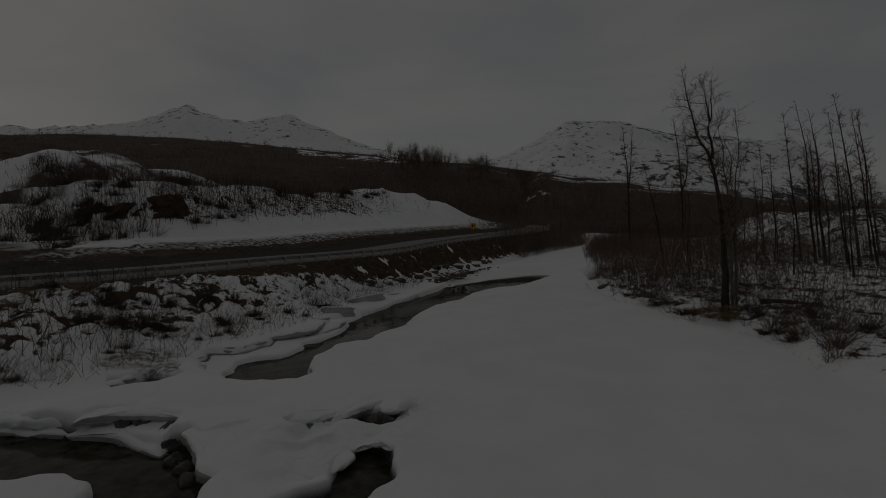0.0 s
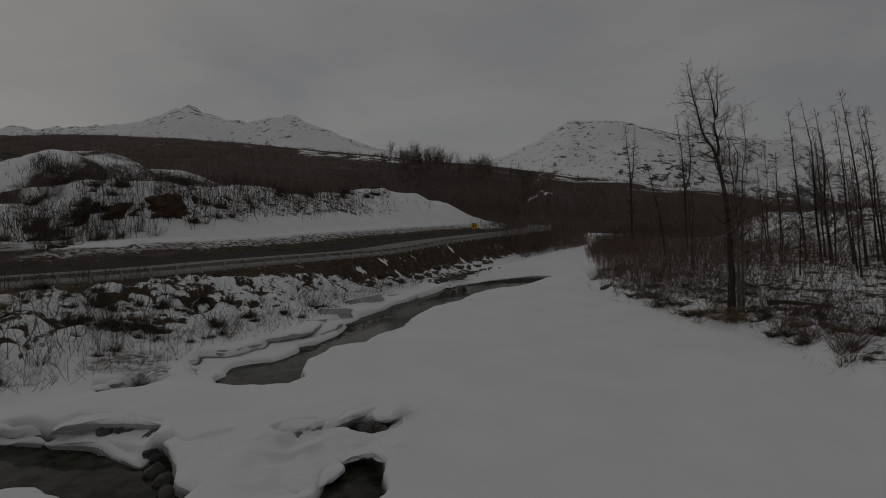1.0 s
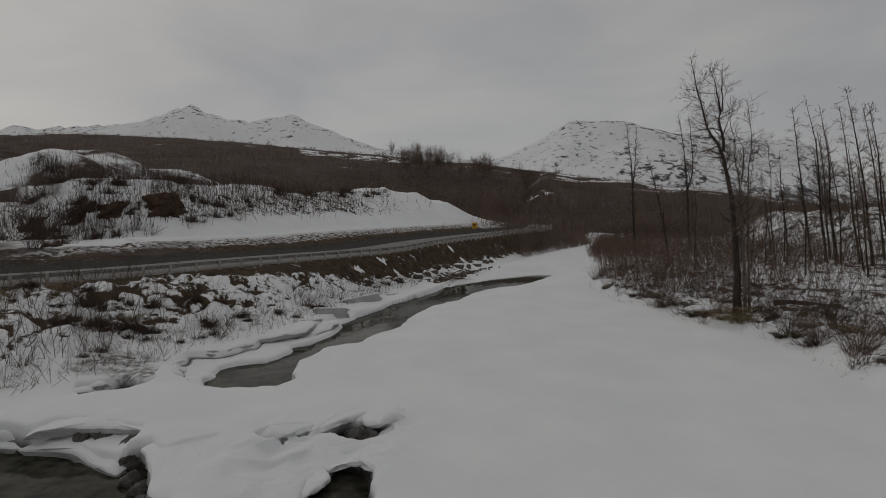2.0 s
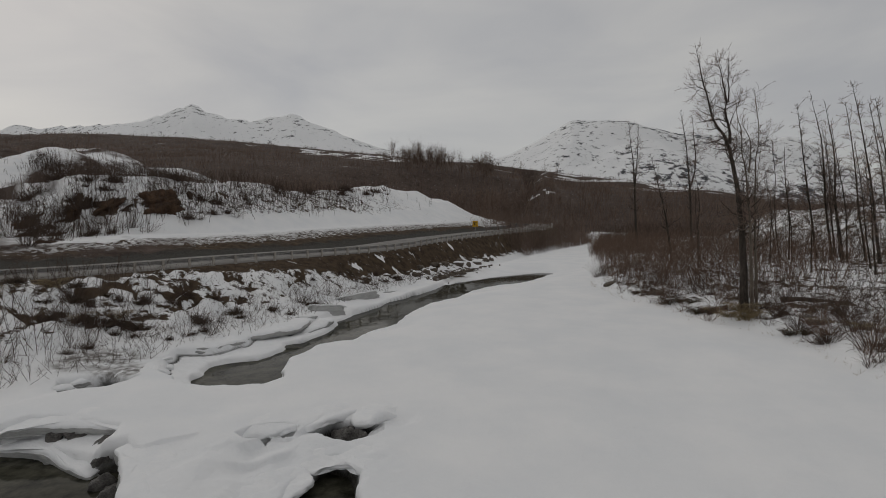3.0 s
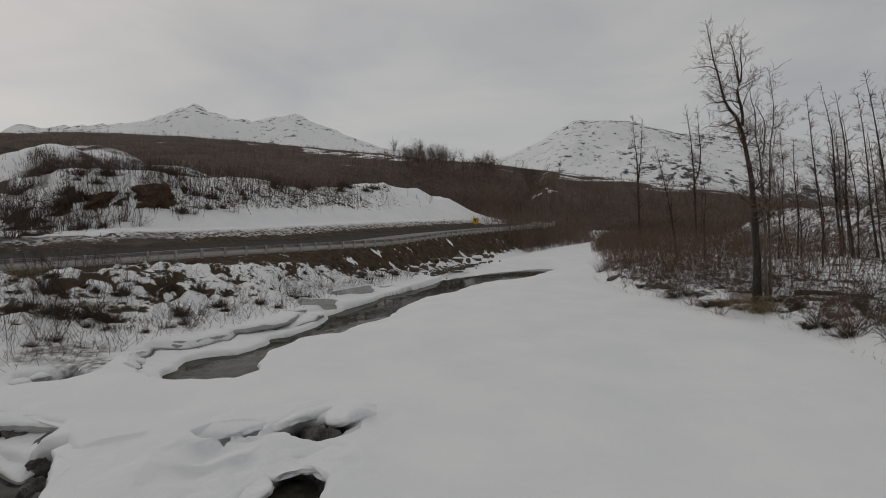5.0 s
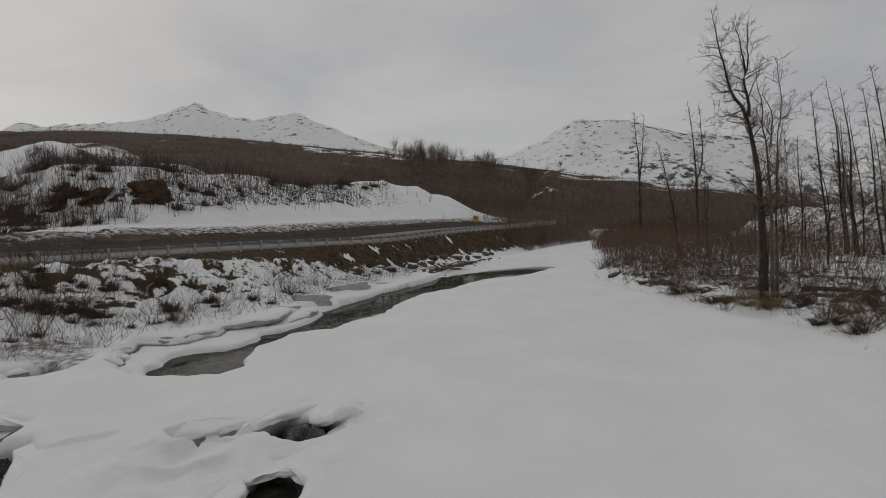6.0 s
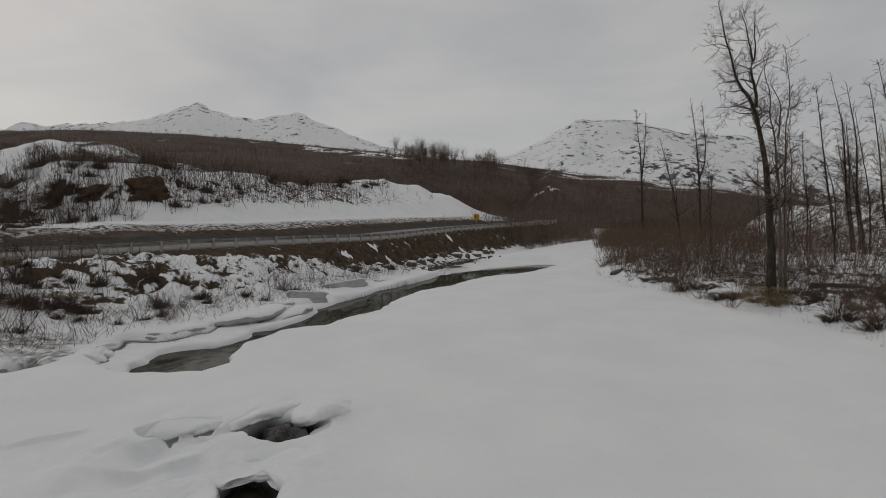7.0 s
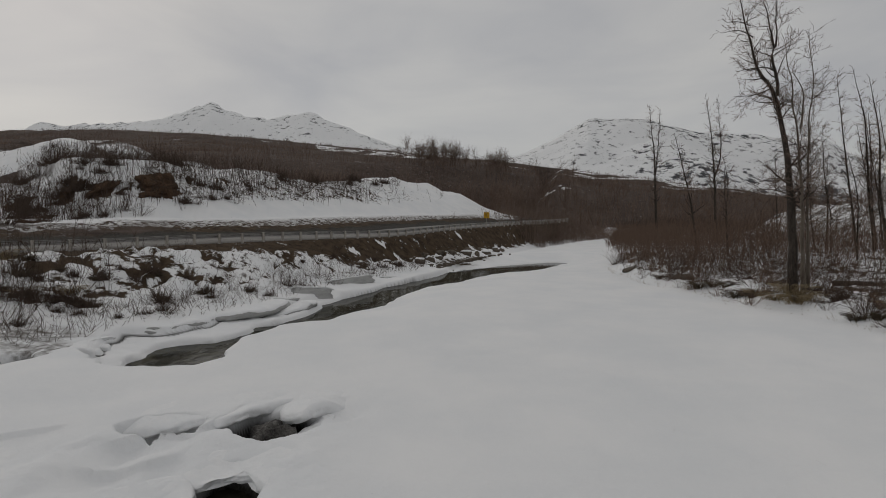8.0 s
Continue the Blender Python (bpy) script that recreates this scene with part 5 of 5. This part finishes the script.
# earth outcrops on the hillside
def slope_pose(x, y, sink, turn):
    """A pose on the ground with its z along the ground's normal."""
    zx = (height(x + 0.8, y) - height(x - 0.8, y)) / 1.6
    zy = (height(x, y + 0.8) - height(x, y - 0.8)) / 1.6
    up = Vector((-zx, -zy, 1)).normalized()
    return Matrix.Translation((x, y, height(x, y) - sink)) @ up.to_track_quat("Z", "Y").to_matrix().to_4x4() @ pose(0, 0, 0, 0, 0, turn)


for n_, (ox, oy, size) in enumerate(((-47.6, 69.6, (2.0, 1.6, 1.3)), (-45.9, 67.9, (2.1, 1.2, 1.0)), (-56.2, 64.6, (1.4, 1.2, 0.6)), (-51.0, 64.6, (2.0, 0.9, 0.6)), (-60.5, 61.5, (1.1, 0.9, 0.5)))):
    root = tagged(new("outcrop"), "dark brown earth bank showing through hillside snow", "outcrop", "earth outcrops on the hillside")
    lump("earth", size, LOAM, n_ + 80, root, 0.85, cuts=4)
    root.matrix_basis = slope_pose(ox, oy, 0.15, 20 * n_)
for n_, (ox, oy) in enumerate(((-56.8, 58.5), (-45.9, 49.7), (-56.8, 61.5), (-61.7, 63.9), (-54.6, 60.1), (-59.9, 60.7), (-52.3, 64.5), (-50.6, 64.4), (-54.4, 64.0), (-46.2, 75.3), (-44.7, 76.6), (-44.8, 80.6), (-43.8, 81.3), (-49.2, 65.9), (-56.6, 63.7), (-37.0, 102.0), (-35.7, 103.6), (-34.8, 107.1), (-33.0, 107.0), (-32.0, 109.9), (-30.3, 110.4), (-29.5, 116.2), (-28.4, 122.7), (-36.7, 96.7), (-38.6, 94.5))):
    root = tagged(new("outcrop"), "small ledge of dark earth and roots under hillside snow", "outcrop", "earth outcrops on the hillside")
    lump("earth", (rng.uniform(0.6, 1.7), rng.uniform(0.14, 0.3) if n_ > 9 else 0.5, 0.16 if n_ > 9 else 0.35), EARTHY, n_ + 100, root, 0.9, cuts=3)
    root.matrix_basis = slope_pose(ox, oy, 0.1, 40 + rng.uniform(-25, 25))
# scrub round them
for _ in range(48):
    hx, hy = rng.uniform(-72, -42), rng.uniform(50, 80)
    if 34 < to_line(np.array([hx]), np.array([hy]), RAIL_LINE)[0][0] < 62:
        shrub(hx, hy, rng.uniform(1.0, 2.3), int(rng.integers(10)), TWIG, "large bare shrub on the snowy hillside over the road", "shrubs on the hillside")


def fallen_log(x0, y0, x1, y1, r, lift=0.25):
    p0, p1 = np.array([x0, y0, height(x0, y0) + lift]), np.array([x1, y1, height(x1, y1) + lift])
    f = np.linspace(0, 1, 9)[:, None]
    line = p0 + (p1 - p0) * f + np.array([0, 0, -0.15]) * np.sin(f * np.pi) + np.array([0.25, 0.25, 0.08]) * np.sin(f * 5.0 + x0)
    root = tagged(new("fallen_log"), "dark fallen log lying in snow among shrubs", "log", "fallen logs")
    tube_object("trunk", [(line, r * (1 - 0.35 * f[:, 0]))], BARK, root, 8)
    return root


fallen_log(18.6, 35.0, 21.4, 33.0, 0.19)
fallen_log(20.5, 42.0, 24.0, 44.5, 0.13)
fallen_log(10.3, 45.6, 12.2, 44.4, 0.16, 0.1)


def grass_clump(x, y, size, seed, mat=GRASS, label="clump of dead straw-coloured grass in snow"):
    """Dead straw hanging outwards from a tuft."""
    r_ = np.random.default_rng(seed)
    out = []
    for _ in range(130):
        az, rr = r_.uniform(0, 2 * np.pi), abs(r_.normal(0, 0.35)) * size
        d = np.array([math.cos(az) * 0.45, math.sin(az) * 0.45, 1.0])
        p = np.array([rr * math.cos(az), rr * math.sin(az), -0.05])
        ln = r_.uniform(0.35, 1.05) * size
        mid, tip = p + d * ln * 0.45, p + d * ln * 0.8 + np.array([math.cos(az), math.sin(az), -0.9]) * ln * 0.35
        out.append((np.array([p, mid, tip]), np.array([0.012, 0.009, 0.004])))
    ob = tube_object("grass_clump", out, mat)
    ob.location = (x, y, height(x, y))
    return tagged(ob, label, "grass", "grass clumps")


for n_, (gx_, gy_, gs) in enumerate(((13.6, 29.4, 0.9), (14.1, 29.6, 0.8), (13.8, 30.1, 1.0), (13.0, 29.8, 0.6), (17.3, 26.5, 0.6), (12.9, 31.4, 0.6), (16.4, 28.0, 0.6), (-25.4, 29.0, 1.1), (-22.5, 27.7, 0.9), (-27.8, 27.8, 1.2), (-26.8, 25.5, 1.1), (-20.6, 28.4, 0.9))):
    grass_clump(gx_, gy_, gs, n_)
for n_, (gx_, gy_, gs) in enumerate(MOUNDS):
    grass_clump(gx_ + rng.normal(0, 0.35), gy_ + rng.normal(0, 0.2), 0.6 * gs, n_ * 2 + 40, DEADGRASS, "dark clump of matted dead grass on the stream bank")
for n_ in range(9):
    gy_ = rng.uniform(24, 44)
    grass_clump(np.interp(gy_, TOE_Y, TOE_X) + rng.uniform(0.2, 0.9), gy_, rng.uniform(0.45, 0.8), n_ + 80, DEADGRASS, "dark clump of matted dead grass at the river's edge")

# dead grass over the road's bank
n = 5200
gi = rng.integers(30, 118, n)
gu = rng.uniform(0.4, 7.5, n)
tl = np.gradient(RAIL_LINE[:, :2], axis=0)
tl /= np.linalg.norm(tl, axis=1, keepdims=True)
bx, by = RAIL_LINE[gi, 0] + tl[gi, 1] * gu + rng.normal(0, 0.3, n), RAIL_LINE[gi, 1] - tl[gi, 0] * gu + rng.normal(0, 0.3, n)
keep = terrain(bx, by)[1] > 0.7
thicket("bank_grass", bx[keep], by[keep], rng.uniform(0.15, 0.5, n)[keep], BANKGRASS, "dead brown grass on the road bank", 1, 0.014, 0.6)
# thin tall stems before the road
n = 300
bx, by = rng.uniform(-35, -19, n), rng.uniform(21, 34, n)
keep = to_line(bx, by, RAIL_LINE)[0] < -2.5
thicket("bank_stems", bx[keep], by[keep], rng.uniform(1.2, 3.0, n)[keep], TWIG, "thin bare alder stems on the bank below the road", 4, 0.016, 0.3)
n = 2300
by = rng.uniform(18, 62, n)
bx = along(by, SHORE_Y, SHORE_X, -1.6 - abs(rng.normal(0, 5.0, n)))
keep = to_line(bx, by, RAIL_LINE)[0] < -4
thicket("bank_brush", bx[keep], by[keep], rng.uniform(0.3, 1.2, n)[keep], TWIG, "bare twigs standing out of bank snow", 2, 0.010, 0.6)
for _ in range(13):
    ky = rng.uniform(21, 40)
    shrub(np.interp(ky, TOE_Y, TOE_X) + rng.uniform(0.2, 7.0), ky, rng.uniform(0.4, 0.75), 6 + int(rng.integers(4)), TWIG, "dark matted shrub with bare stems at the snowy river's edge", "shrub clumps at the river's edge")
# shrubs overhanging the river's edge
for _ in range(45):
    ky = rng.uniform(20.5, 56)
    shrub(np.interp(ky, TOE_Y, TOE_X) + rng.uniform(0.1, 1.6), ky, rng.uniform(0.45, 1.15), int(rng.integers(6)), TWIG if rng.uniform() < 0.7 else REDTWIG, "low bare shrub at the snowy river's edge", "shrubs at the river's edge")
n = 260
by = rng.uniform(20, 50, n)
bx = along(by, TOE_Y, TOE_X, -0.6 + rng.gamma(1.2, 0.5, n))
thicket("edge_twigs", bx, by, rng.uniform(0.15, 0.5, n), GRASS, "dry stalks standing out of snow by the bank", 2, 0.005, 0.6)
for _ in range(46):
    fi = int(rng.integers(62, 122))
    fu = rng.uniform(30, 44)
    hx, hy = RAIL_LINE[fi, 0] - tl[fi, 1] * fu, RAIL_LINE[fi, 1] + tl[fi, 0] * fu
    shrub(hx, hy, rng.uniform(0.7, 1.7), int(rng.integers(10)), TWIG, "bare shrub on the snowy cut slope", "shrubs on the cut slope")

for _ in range(26):
    fi = int(rng.integers(122, 172))
    fu = np.interp(RAIL_LINE[fi, 1], [60, 120, 160], [42, 41, 38]) - abs(rng.normal(0, 2.5))
    hx, hy = RAIL_LINE[fi, 0] - tl[fi, 1] * fu, RAIL_LINE[fi, 1] + tl[fi, 0] * fu
    shrub(hx, hy, rng.uniform(0.9, 1.9), int(rng.integers(10)), TWIG, "bare shrub on the crest of the cut slope", "shrubs on the cut slope")

# tall alders on the hillside over the road
for hx, hy in ((-53.2, 62.5), (-51.0, 61.5), (-49.6, 62.1), (-47.2, 62.0), (-46.2, 62.8), (-53.2, 55.7), (-47.4, 52.1), (-57.9, 61.4), (-44.3, 46.2), (-55.1, 61.0), (-60.1, 61.7), (-44.5, 63.3)):
    shrub(hx, hy, rng.uniform(1.3, 2.3), int(rng.integers(6)), TWIG, "tall bare alder clump on the snowy hillside", "alders on the hillside")
